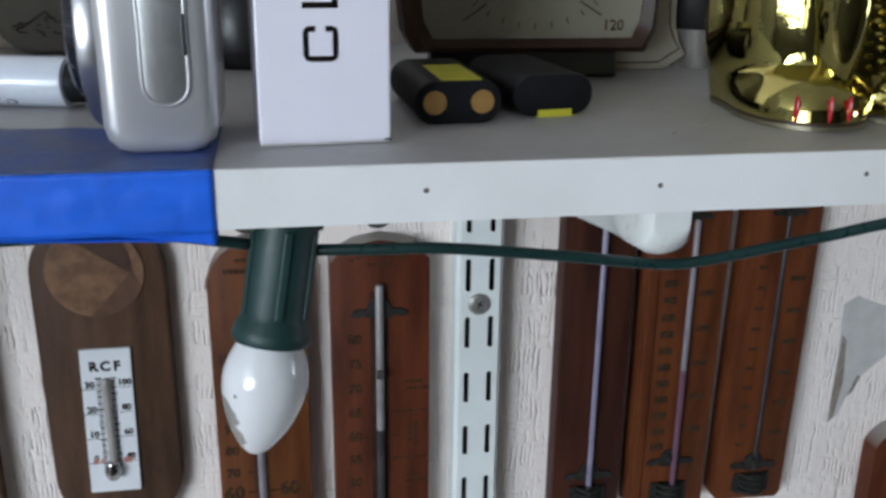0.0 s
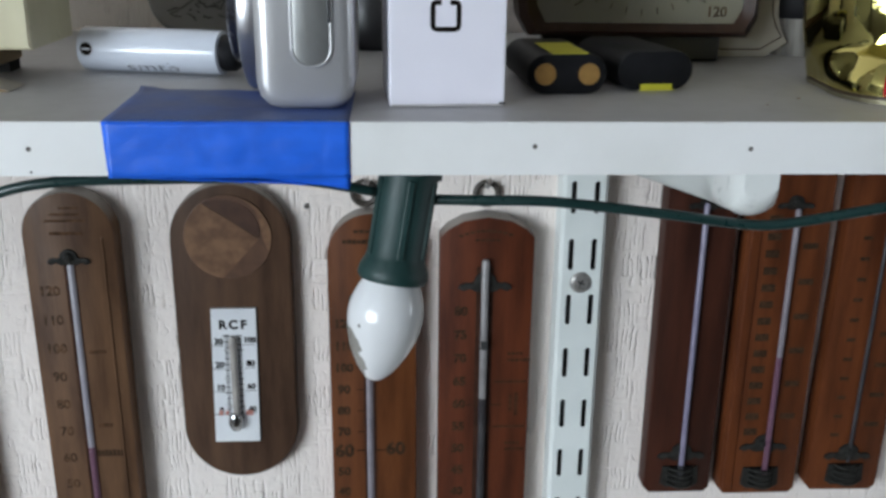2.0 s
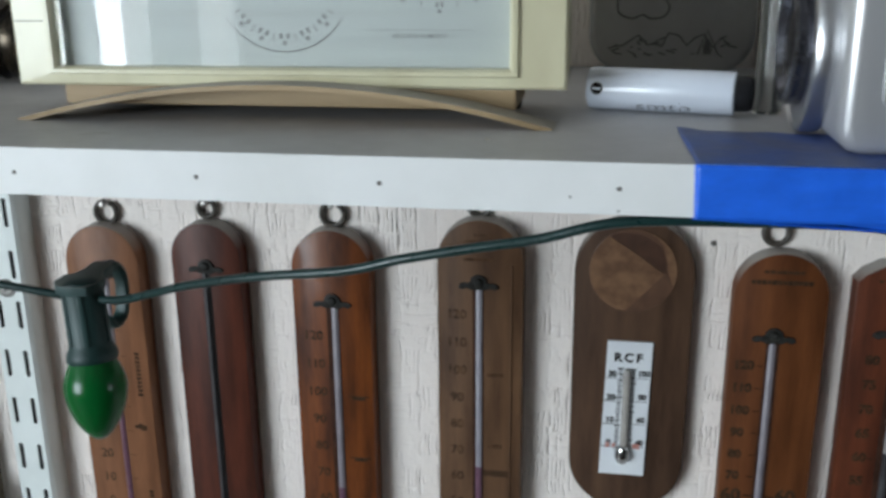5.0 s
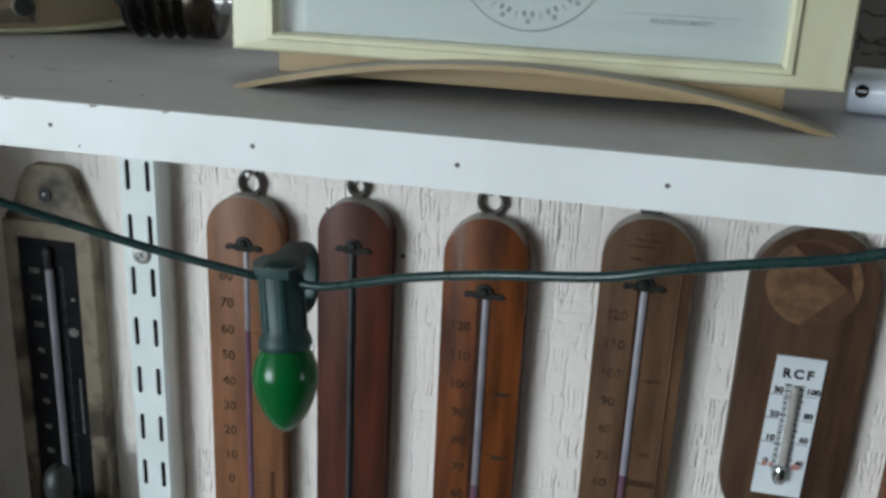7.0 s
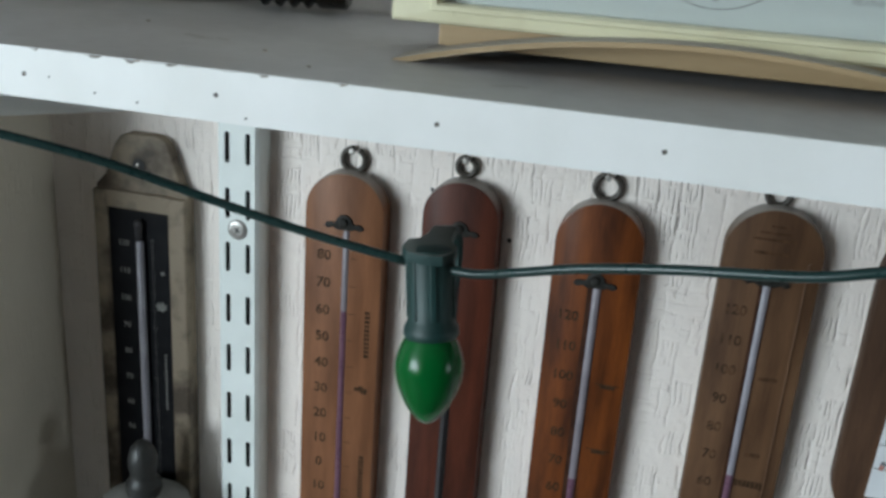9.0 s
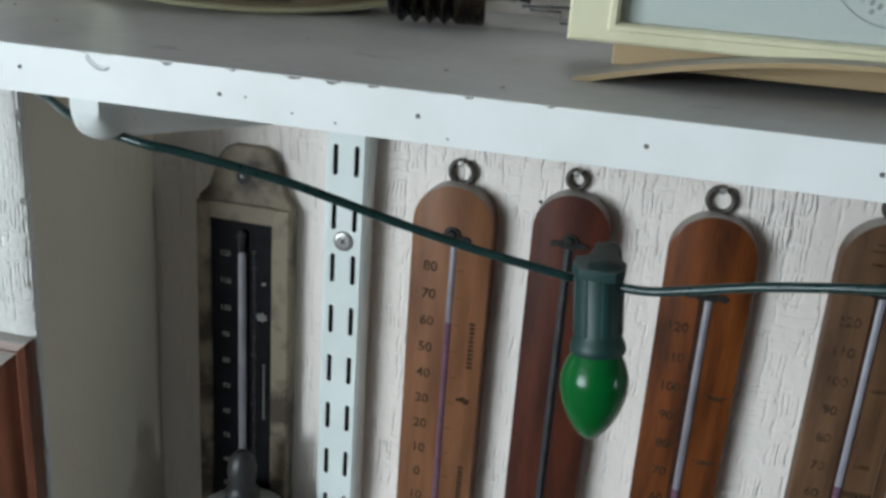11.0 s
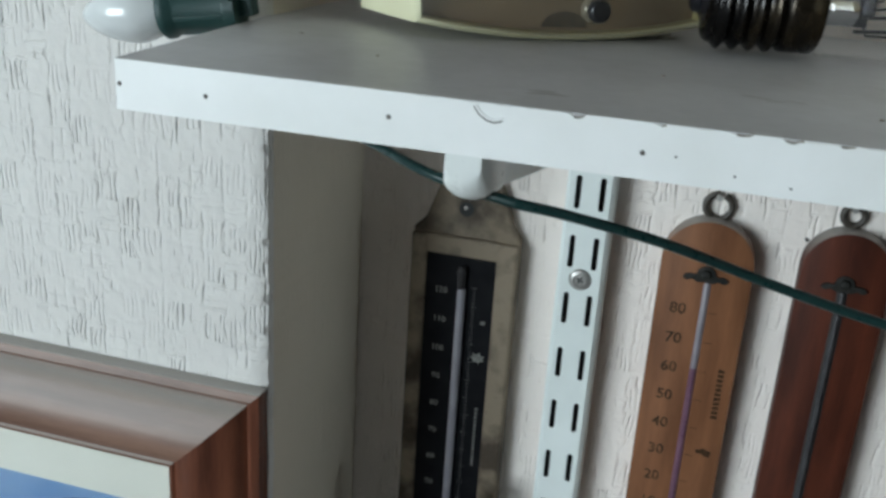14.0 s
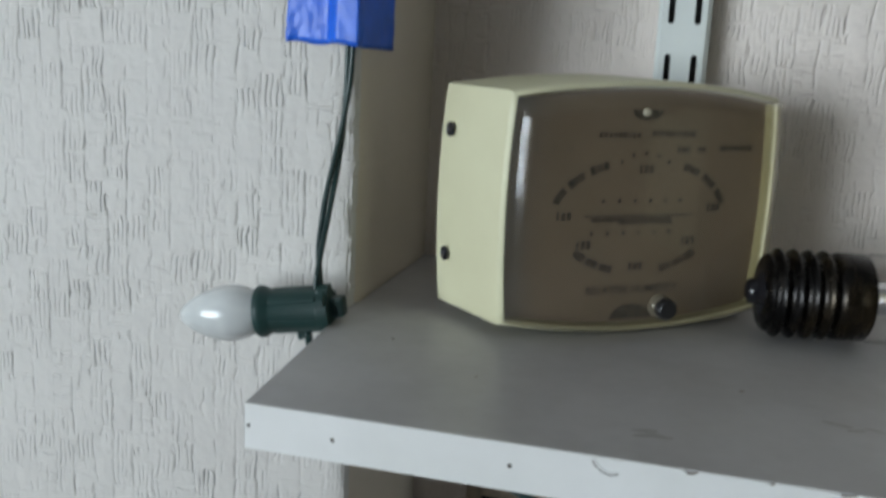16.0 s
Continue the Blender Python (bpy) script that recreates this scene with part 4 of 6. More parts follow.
part("hanging_hole", lathe([(0, 0), (4.4, 0), (4.7, -0.5), (0, -0.6)], Matrix.Translation((-586, WALL_Y - 9.3, -122.5)) @ pose(0, 0, 0, -90), 18), SLOT_DARK, t)
part("wall_screw", lathe([(0, 1.8), (1.2, 1.5), (1.6, 0), (0, 0)], Matrix.Translation((-586.5, WALL_Y - 9.2, -121.8)) @ pose(0, 0, 0, 90), 14), STEEL, t)
stem(t, -584.5, PF - 3.4, -173, -432, None, 2.8, STEM_WHITE)
part("stem_top", lathe([(0, -157.5), (2.2, -159), (3.2, -162), (2.6, -166), (2.2, -173), (0, -173)], Matrix.Translation((-585, PF - 3.4, 0)), 16), STEM_DARK, t, smooth=True)
b = None
for i, s in enumerate(("120", "110", "100", "90", "80", "70", "60", "50", "40", "30")):
    numeral(t, s, 5.6, at(-598.6, PF - 0.55, -177.5 - i * 20.4), WORN_WHITE)
for k in range(76):
    b = bars([(-577.0, -173 - k * 2.6, 3.8 if k % 5 == 0 else 1.8, 0.3)], b, PF - 0.5)
bars([(-569.5, -258 - k * 3.0, 1.5, 2.0) for k in range(15)] + [(-570, -196, 3, 2.2)], b, PF - 0.5)
part("scale_print", b, WORN_WHITE, t, "worn white scale marks")
out = [(-571.5 + rr * math.cos(a), -221 + 0.8 * rr * math.sin(a)) for k in range(14) for a in [2 * math.pi * k / 14] for rr in [5.2 if k % 2 else 3.0]]
part("emblem", slab(out[::-1], PF - 0.65, PF - 0.3), WORN_WHITE, t, "pale star-shaped mark")

# old nail holes in the alcove paper
north = bpy.data.objects["wall_north"]
NAIL_MARKS = ((-39.5, -106.7, 1.6), (-336.2, -139.5, 1.3), (-387.5, -113.6, 1.1))
for x, z, r in NAIL_MARKS:
    part("nail_hole", lathe([(0, 0.4), (r, 0.3), (r * 1.15, -0.3), (0, -0.4)], Matrix.Translation((x, WALL_Y - 0.2, z)) @ pose(0, 0, 0, 90), 12), SLOT_DARK if r < 1.5 else FILL_AND_SHADE, north)

# torn patch in the paper beside the last boards
BARE = mat("bare_wall_plaster", (0.56, 0.55, 0.53), (0.46, 0.45, 0.43), rough=0.8, scale=60)
TORN = mat("brown_torn_paper", (0.3, 0.26, 0.22), (0.2, 0.17, 0.14), rough=0.8, scale=200)
part("bare_patch", slab([(381.8, -173.9), (382.8, -204.8), (382.9, -230), (383.5, -261.6), (389.8, -257), (395.6, -240), (402.4, -228.4), (416, -215.8), (440, -200), (440, -180), (410, -176), (391.6, -168.5)][::-1], WALL_Y - 0.35, WALL_Y + 1, 0.2), BARE, north, "bare grey patch where paper is torn away")
part("torn_edge", slab([(384.4, -196.6), (387.4, -199), (390, -231), (386.8, -257.5), (383.1, -261.6), (383.2, -234.5)][::-1], WALL_Y - 0.8, WALL_Y + 1, 0.2), TORN, north, "curled brown torn edge")
part("torn_edge", slab([(399.8, -226.4), (402.4, -228.4), (398.1, -239.3), (395.1, -242)][::-1], WALL_Y - 0.8, WALL_Y + 1, 0.2), TORN, north)

# scuffs and crumbs on the shelf top
board = bpy.data.objects["wall_shelf"]
SCUFF = mat("grey_scuff", (0.41, 0.395, 0.385), (0.37, 0.355, 0.345), rough=0.6, scale=200)
rnd = random.Random(21)
for x, y, n in ((-500, 27, 5), (-430, 60, 3), (-300, 30, 2)):
    for k in range(n):
        cx, cy, a = x + rnd.uniform(-9, 9), y + rnd.uniform(-3, 3), rnd.uniform(-0.4, 0.4)
        b = lathe([(0, 0.06), (rnd.uniform(1.2, 2.6), 0.05), (0, 0.02)], Matrix.Translation((cx, cy, 0)) @ Matrix.Rotation(a, 4, "Z") @ Matrix.Diagonal((2.4, 0.8, 1, 1)), 10)
        part("scuff", b, SCUFF, board)
for x, y in ((-621.7, 94.7), (-575, 60), (-470, 85), (-398, 44), (-372, 22), (-150, 34), (148, 30), (165, 44)):
    b = lathe([(0, 0.7), (rnd.uniform(0.4, 0.8), 0.4), (0.5, 0), (0, 0)], Matrix.Translation((x, y, 0)) @ Matrix.Diagonal((1.5, 1, 1, 1)), 8)
    part("crumb", b, RAW_EDGE, board)


# ---- string of coloured lamps ----
GREEN_PLASTIC = mat("dark_green_plastic", (0.011, 0.045, 0.042), (0.008, 0.034, 0.031), rough=0.5, scale=60)
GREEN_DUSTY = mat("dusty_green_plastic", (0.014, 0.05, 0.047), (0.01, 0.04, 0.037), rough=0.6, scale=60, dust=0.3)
GREEN_WIRE = mat("green_wire_sheath", (0.008, 0.029, 0.028), (0.012, 0.038, 0.036), rough=0.3, scale=40)
LAMP_WHITE = mat("white_lacquered_glass", (0.82, 0.83, 0.84), (0.78, 0.79, 0.8), rough=0.12, scale=30, coat=0.6)
LAMP_GREEN = mat("green_lacquered_glass", (0.003, 0.1, 0.02), (0.004, 0.11, 0.022), rough=0.2, scale=20, spec=0.3, fine=0.0, rough_var=0.03)
LAMP_PEARL = mat("pearl_glass", (0.72, 0.74, 0.74), (0.64, 0.66, 0.66), rough=0.15, scale=40, coat=0.5)
BARE_GLASS = mat("bare_grey_glass", (0.3, 0.29, 0.27), (0.22, 0.21, 0.2), rough=0.2, scale=300)


def axis_to(p, q):
    """The pose whose z axis runs from p to q."""
    d = Vector(q) - Vector(p)
    return Matrix.Translation(p) @ d.to_track_quat("Z", "Y").to_matrix().to_4x4()


def bulb_profile(r, h, n=22):
    pts = [(0.62 * r, -3), (0.66 * r, 0)]
    for k in range(1, n + 1):
        u = k / n
        if u < 0.36:
            rad = r * (0.66 + 0.34 * math.sin(math.pi / 2 * u / 0.36))
        else:
            v = (u - 0.36) / 0.64
            rad = r * (1 - v ** 1.7) ** 0.66 if v < 1 else 0
        pts.append((rad, h * u))
    return pts


def flaking(lacquer, origin, collar, tip):
    """The lacquer with a ragged patch gone near the tip on one side, down to the bare glass."""
    m = lacquer.copy()
    m.name = "flaked_white_lacquer"
    n, l = m.node_tree.nodes, m.node_tree.links
    bs = n["Principled BSDF"]
    axis = (tip - collar).normalized()
    tc = n.new("ShaderNodeTexCoord")

    def calc(op, p, q):
        c = n.new("ShaderNodeMath")
        c.operation = op
        for i, x in enumerate((p, q)):
            if isinstance(x, (int, float)):
                c.inputs[i].default_value = x
            else:
                l.new(x, c.inputs[i])
        return c.outputs[0]

    def along(v, offset):
        """Millimetres along v from the origin, less the offset."""
        d = n.new("ShaderNodeVectorMath")
        d.operation = "DOT_PRODUCT"
        d.inputs[1].default_value = v * 1000
        l.new(tc.outputs["Object"], d.inputs[0])
        return calc("SUBTRACT", d.outputs["Value"], offset)

    start = collar - origin
    down = along(axis, start.dot(axis))
    lean = Vector((1, 0, 0)) - axis * axis.x
    side = along(lean, start.dot(lean))
    ragged = n.new("ShaderNodeTexNoise")
    ragged.inputs["Scale"].default_value, ragged.inputs["Detail"].default_value = 210, 4.0
    l.new(tc.outputs["Object"], ragged.inputs["Vector"])
    jag = calc("MULTIPLY", calc("SUBTRACT", ragged.outputs["Fac"], 0.5), 9.0)
    low = calc("ADD", calc("SUBTRACT", down, 21.0), jag)
    near = calc("ADD", calc("SUBTRACT", calc("MULTIPLY", calc("SUBTRACT", down, 30.0), 0.45), side), calc("SUBTRACT", jag, 5.4))
    edge = n.new("ShaderNodeMapRange")
    edge.inputs["From Min"].default_value, edge.inputs["From Max"].default_value = -0.15, 0.15
    l.new(calc("MINIMUM", low, near), edge.inputs["Value"])
    mix = n.new("ShaderNodeMix")
    mix.data_type = "RGBA"
    mix.inputs[7].default_value = (0.27, 0.26, 0.235, 1)
    l.new(edge.outputs["Result"], mix.inputs[0])
    l.new(bs.inputs["Base Color"].links[0].from_socket, mix.inputs[6])
    l.new(mix.outputs[2], bs.inputs["Base Color"])
    return m


def lamp(label, top, collar, tip, r, glass_mat, clip_on, chip=False):
    """A clip-on string-light lamp: ribbed holder, collar and pear-shaped bulb."""
    t = thing("string_light", top, label, "string light", "lamps on the green string")
    m = axis_to(top, collar)
    n = (Vector(collar) - Vector(top)).length
    w = 0.9 if clip_on else 1.0   # the clip-on holder is slimmer
    b = lathe([(0, -1), (9.6 * w, -1), (10.4 * w, 0), (10.2 * w, n * 0.78), (10.8 * w, n * 0.84), (12.2 * w, n * 0.92), (12.6 * w, n), (11.8 * w, n + 1.5), (0, n + 1.5)], m, 36)
    holder = part("lamp_holder", b, GREEN_PLASTIC, t, "dark green plastic lamp holder", smooth=True)
    for a in (0.35, 1.25, 2.2, 3.3, 4.4, 5.4):
        rib = box(-1.3, 1.3, 9.4 * w, 11.0 * w, 1.5, n * 0.8, 0.5)
        moved(rib, m @ Matrix.Rotation(a, 4, "Z"))
        part("rib", rib, GREEN_PLASTIC, holder)
    cap = lathe([(0, -4.5 * w), (5, -4.5 * w), (9.5 * w, -3), (11.6 * w, -2.5), (11.6 * w, 0.5), (0, 0.5)], m, 30)
    part("cap", cap, GREEN_PLASTIC, holder, smooth=True)
    if clip_on:
        # long clip arm that runs back over the holder and down behind it
        o = Vector(top)
        plan = [(-11, 3), (-11.5, -5), (-8, -10.5), (0, -12), (8, -10.5), (11.5, -5), (11.5, 2), (8, 7), (6.5, 12), (6.5, 20), (5, 22), (-3, 22), (-4.5, 20), (-4.5, 12), (-6.5, 6)]
        lid = slab([(0.9 * x, 0.9 * y) for x, y in plan], -2.6, 1.6, 0.6)
        moved(lid, Matrix.Translation(o + Vector((0, 0, 1.6))) @ Matrix.Rotation(radians(5), 4, "X") @ Matrix.Rotation(radians(-90), 4, "X"))
        part("clip_plate", lid, GREEN_DUSTY, holder, "flat tabbed clip plate", smooth=True)
        pts = [(1.5, 19, 4), (2.5, 25, 2), (3.5, 28, -5), (3.5, 27.5, -16), (3, 25, -23), (2, 19, -25), (1, 15, -21)]
        part("clip", tube([o + Vector(p) for p in spline(pts, 6)], 2.2, 8, flat=1.8), GREEN_PLASTIC, holder, "hooked plastic clip", smooth=True)
    m2 = axis_to(collar, tip)
    h = (Vector(tip) - Vector(collar)).length
    bulb = part("bulb", lathe(bulb_profile(r, h), m2, 44), flaking(glass_mat, Vector(t["origin"]), Vector(collar), Vector(tip)) if chip else glass_mat, t, smooth="all")
    if chip:
        part("speck", lathe([(0, 0.3), (0.6, 0.2), (0.7, -0.4), (0, -0.5)], Matrix.Translation((1.9, 1.2, -71.5)) @ pose(0, 0, 0, 90, 0, -40), 10), BARE_GLASS, bulb)
    return t


lamp("white string-light lamp with chipped paint hanging from the shelf edge", (19.5, 18.5, -22), (13.6, 12.5, -57.2), (6.2, 9.6, -97.0), 13.6, LAMP_WHITE, 0, chip=True)
lamp("green string-light lamp with hooked clip hanging below the shelf", (-333.0, 56, -74), (-329.3, 51.7, -105.4), (-328.1, 48.5, -145), 13.9, LAMP_GREEN, 2.2)
lamp("white string-light lamp lying sideways at the shelf end", (-661.0, 108.3, 6.3), (-690.8, 104, 2.3), (-731.5, 98, -3.0), 13.6, LAMP_PEARL, 0)
side_lamp = bpy.data.objects["string_light.002"]
m = axis_to((-661.0, 108.3, 6.3), (-651, 109.7, 7.7))
plate = [(11.6 * math.cos(a) * (0.8 if k % 6 in (2, 3) else 1.0), 11.6 * math.sin(a) * (0.8 if k % 6 in (2, 3) else 1.0)) for k in range(24) for a in [2 * math.pi * k / 24]]
part("end_flange", moved(slab(plate, -1.5, 4.0, 0.5), m @ Matrix.Rotation(radians(90), 4, "X")), GREEN_PLASTIC, side_lamp, "notched end flange", smooth=True)
part("end_tab", moved(box(-4.5, 4.5, -4.2, 5.2, 3.5, 10.5, 1.0), m), GREEN_PLASTIC, side_lamp)
part("wire_clip", moved(box(-2.2, 2.2, -15.5, -10.5, -2.0, 2.6, 0.8), m), GREEN_PLASTIC, side_lamp)

t = thing("light_string_wire", (-300, 5, -20), "twin dark green lamp wire looped along under the shelf", "cable")
WIRE_R = 1.85
runs = [
    [(-668, 106, -6), (-664, 108, -22), (-640, 85, -21), (-600, 55, -23), (-568, 40, -28.5), (-540, 20, -31), (-510, 13, -34.6), (-492, 18, -38), (-458, 30, -47), (-420, 45, -61.3), (-385, 52, -71), (-343, 57, -79)],
    [(-324.5, 54, -78.7), (-311.6, 50, -76.9), (-293.7, 43.5, -70.7), (-272.8, 36, -63.3), (-240.6, 25, -54.5), (-200.8, 13.5, -46.3), (-178.2, 9, -39.4), (-150, 6.5, -33), (-128, 5, -28.5), (-101, 3, -21), (-60, 6, -20.2), (-20, 8, -21), (8, 14, -27)],
    [(28, 16, -30.5), (45, 13, -30), (69, 10, -29.8), (108, 9, -34), (138, 10, -38.3), (154, 8, -37), (188, 2, -29), (230, -4, -21), (330, -6, -19.6), (420, 4, -20)],
]
for p in runs:
    part("wire_run", tube(spline(p, 10), WIRE_R, 10), GREEN_WIRE, t, smooth="all")
up = [(-663.3, 107, 14), (-664.2, 109, 22), (-665.6, 114, 34), (-665.2, 120.5, 53), (-663.6, 127, 74), (-661.8, 131.5, 96), (-660.4, 133.5, 126), (-660.5, 133.5, 200), (-660.5, 133.5, 420)]
for k in (0, 1):
    pts = [q + Vector((1.5 * math.cos(i * 0.11 + 0.6 + math.pi * k), 1.3 * math.sin(i * 0.11 + 0.6 + math.pi * k), 0)) for i, q in enumerate(spline(up, 8))]
    part("wire_strand", tube(pts, 1.4, 8), GREEN_WIRE, t, smooth="all")
part("wire_tail", tube(spline([(-671, 106, -4), (-672, 107, -9), (-668, 106, -6)], 5), 1.4, 8), GREEN_WIRE, t)

# ---- blue tape ----
BLUE_TAPE = mat("blue_masking_tape", (0.02, 0.16, 0.85), (0.014, 0.125, 0.7), rough=0.36, scale=60, stretch=(1, 1, 2), bump=0.45, bump_scale=32)
BLUE_DUSTY = mat("dusty_blue_tape", (0.045, 0.1, 0.34), (0.09, 0.11, 0.22), rough=0.55, scale=45, bump=0.2, bump_scale=80)


def sheet(nu, nv, f, thick=0.12):
    """A thin crinkled sheet: f(u, v) gives the place and the lift's direction."""
    b = bmesh.new()
    rows = [[b.verts.new(f(i / nu, j / nv)) for j in range(nv + 1)] for i in range(nu + 1)]
    for i in range(nu):
        for j in range(nv):
            b.faces.new((rows[i][j], rows[i + 1][j], rows[i + 1][j + 1], rows[i][j + 1]))
    bmesh.ops.recalc_face_normals(b, faces=b.faces[:])
    bmesh.ops.solidify(b, geom=b.faces[:], thickness=thick)
    return b


def crinkle(x, z, a):
    return a * (noise.noise(Vector((x * 0.09, z * 0.15, 2.0))) + 0.5 * noise.noise(Vector((x * 0.3 + z * 0.3, z * 0.1, 5.0))))


t = thing("blue_tape", (-39, 0, -18), "wide strip of crinkled blue masking tape wrapped over the shelf edge", "tape")
part("front_fold", sheet(40, 10, lambda u, v: Vector((-78 + 78 * u + 0.8 * (0.5 - v) * (u < 0.02), -0.35 - abs(crinkle(u * 78, v * 18, 0.55)), -18.4 + 18.6 * v)), 0.1), BLUE_TAPE, t, smooth="all")
part("top_fold", sheet(36, 30, lambda u, v: Vector((-78 + 78 * u - (2.5 * v if u < 0.5 else 0) * (1 - 2 * u if u < 0.5 else 0), -0.35 + v * (62 - 6 * u + 2.5 * noise.noise(Vector((u * 9, 0, 3)))), 0.32 + abs(crinkle(u * 78, v * 60, 0.35)) + 2.2 * max(0, 0.1 - u) * max(0, v - 0.9) * 60)), 0.1), BLUE_DUSTY, t, "dusty blue tape on the shelf top", smooth="all")
part("hanging_flap", sheet(30, 6, lambda u, v: Vector((-40 + 39.5 * u, 0.4 + v * 1.2, -18.1 - v * (0.3 + 4.4 * u ** 1.5) + crinkle(u * 40, v * 9, 0.2))), 0.1), BLUE_TAPE, t, smooth="all")
part("under_fold", sheet(30, 8, lambda u, v: Vector((-78 + 78 * u, 1 + v * 24, -18.5 - abs(crinkle(u * 78, v * 20, 0.5)) - 3.0 * u * (1 - v))), 0.1), BLUE_TAPE, t, smooth="all")

t = thing("corner_tape", (-662, FACE_Y, 128), "crinkled blue tape folded round the chimney breast corner", "tape")


def bulge(u):   # the tape lifts over the wire that runs down behind it
    w = min(1.0, max(0.0, (u - 0.52) / 0.22))
    return 6.6 * w * w * (3 - 2 * w)


part("face_fold", sheet(40, 26, lambda u, v: Vector((-694.5 + 3.0 * v * (1 - u) + 39.2 * u, FACE_Y - 0.9 - bulge(u) - abs(crinkle(u * 40, v * 60, 1.9)) * (1.1 - u), 129.0 + v * 70 + 0.7 * math.sin(u * 11) * (1 - v))), 0.12), BLUE_TAPE, t, smooth="all")
part("side_fold", sheet(30, 24, lambda u, v: Vector((SIDE_X + 1.2 + 1.6 * max(0.0, 1 - u * 5) + abs(crinkle(u * 40, v * 60, 0.8)) * u, FACE_Y - 7.6 + u * 58, 128.3 - 1.6 * u + v * 70)), 0.12), BLUE_TAPE, t, smooth="all")

# ---- on the shelf ----
SILVER = mat("brushed_silver_plastic", (0.64, 0.635, 0.64), (0.58, 0.575, 0.59), rough=0.3, metal=0.55, scale=12, rough_var=0.01, fine=0.0, detail=2.0)
CHROME = mat("polished_chrome", (0.7, 0.7, 0.72), rough=0.08, metal=1.0, scale=30)
GUNMETAL = mat("dark_lens_metal", (0.16, 0.16, 0.18), (0.1, 0.1, 0.12), rough=0.25, metal=0.9, scale=60)
BLACK = mat("black_plastic", (0.012, 0.012, 0.014), (0.02, 0.02, 0.022), rough=0.35, scale=70)


def rounded(x0, x1, z0, z1, r, n=7):
    pts = []
    for cx, cz, a0 in ((x1 - r, z1 - r, 0), (x0 + r, z1 - r, 90), (x0 + r, z0 + r, 180), (x1 - r, z0 + r, 270)):
        pts += [(cx + r * math.cos(radians(a0 + 90 * k / n)), cz + r * math.sin(radians(a0 + 90 * k / n))) for k in range(n + 1)]
    return pts


t = thing("compact_camera", (-15, 55, 0), "silver compact camera standing on its end beside a card box", "camera")
b = slab(rounded(-31.8, 1.4, 0.4, 104, 8.5, 3), 17.4, 64, 4.6, segments=4)
body = part("body", b, SILVER, t, smooth=True)
b = slab(rounded(-19.2, -6.2, 15.0, 96, 6.4), 17.0, 24, 0.5)
part("grip_recess", b, mat("satin_grip", (0.52, 0.53, 0.52), (0.45, 0.46, 0.45), rough=0.35, metal=0.8, scale=30), body, "darker satin recess", smooth=True)
rim = rounded(-19.2, -6.2, 15.0, 96, 6.4)
part("recess_rim", tube([(x, 17.0, z) for x, z in rim], 0.5, 8, closed=True), SILVER, body, smooth="all")
for z0, z1 in ((29.5, 41), (45, 62)):
    part("seam", box(-7.2, -6.0, 16.3, 21, z0, z1, 0.2), BLACK, body)
m = Matrix.Translation((-32, 61, 33)) @ pose(0, 0, 0, 0, -90, 0)
lens = part("lens_ring", lathe([(0, -1), (31.5, -1), (32, 0.5), (32, 5), (31, 6.6), (29, 7.2), (28, 6.2), (0, 6.2)], m, 56), mat("chromed_lens_ring", (0.62, 0.62, 0.64), (0.54, 0.54, 0.56), rough=0.34, metal=1.0, scale=30), t, "dark chromed lens ring", smooth=True)
part("lens_barrel", lathe([(22, 6), (22, 11), (20.5, 12), (18, 12), (16, 9.5), (0, 9.5)], m, 48), GUNMETAL, lens, smooth=True)
part("front_glass", lathe([(0, 10.4), (9, 10.1), (15.5, 9.6), (15.5, 9.2), (0, 9.2)], m, 40), mat("lens_glass", (0.01, 0.01, 0.015), rough=0.05, scale=30, coat=1.0), lens, smooth=True)

CARD = mat("white_carton", (0.88, 0.86, 0.94), (0.84, 0.82, 0.9), rough=0.45, scale=20, bump=0.02, bump_scale=300)
t = thing("card_box", (34, 48, 0), "tall white glossy card box with black lettering up its front", "box")
turn = Matrix.Translation((12.9, 25.6, 0)) @ Matrix.Rotation(radians(3.6), 4, "Z")
part("carton", moved(box(0, 40.4, 0, 42, 0.25, 118, 0.7), turn), CARD, t)
part("bottom_flap", moved(box(0.6, 39.5, -0.25, 0.6, 0.25, 1.0, 0.1), turn), mat("card_edge", (0.6, 0.58, 0.58), scale=50), t)
part("tuck_slit", moved(box(38.4, 40.5, -0.35, 0.3, 0.9, 1.5, 0.1), turn), SLOT_DARK, t)
path = [(17.8, 35.4), (15.9, 35.4), (15.1, 35.1), (14.85, 34.3), (14.85, 27.9), (15.2, 26.9), (16.2, 26.5), (22.4, 26.5), (23.4, 26.9), (23.75, 27.9), (23.75, 34.3), (23.5, 35.1), (22.7, 35.4), (20.8, 35.4)]
edge = []
for side in (0.85, -0.85):
    run = []
    for i, (x, z) in enumerate(path):
        (xa, za), (xb, zb) = path[max(i - 1, 0)], path[min(i + 1, len(path) - 1)]
        n = math.hypot(xb - xa, zb - za)
        run.append((x - side * (zb - za) / n, z + side * (xb - xa) / n))
    edge += run if side > 0 else run[::-1]
b = slab(edge, -0.12, 0.1)
part("letter_c", moved(b, turn), INK, t, "printed letter C turned on its side")
b = box(14.0, 24.6, -0.12, 0.1, 41.4, 43.2, 0.25)
box(22.9, 24.6, -0.12, 0.1, 41.4, 50.5, 0.25, bm=b)
part("letter_l", moved(b, turn), INK, t, "printed letter L turned on its side")

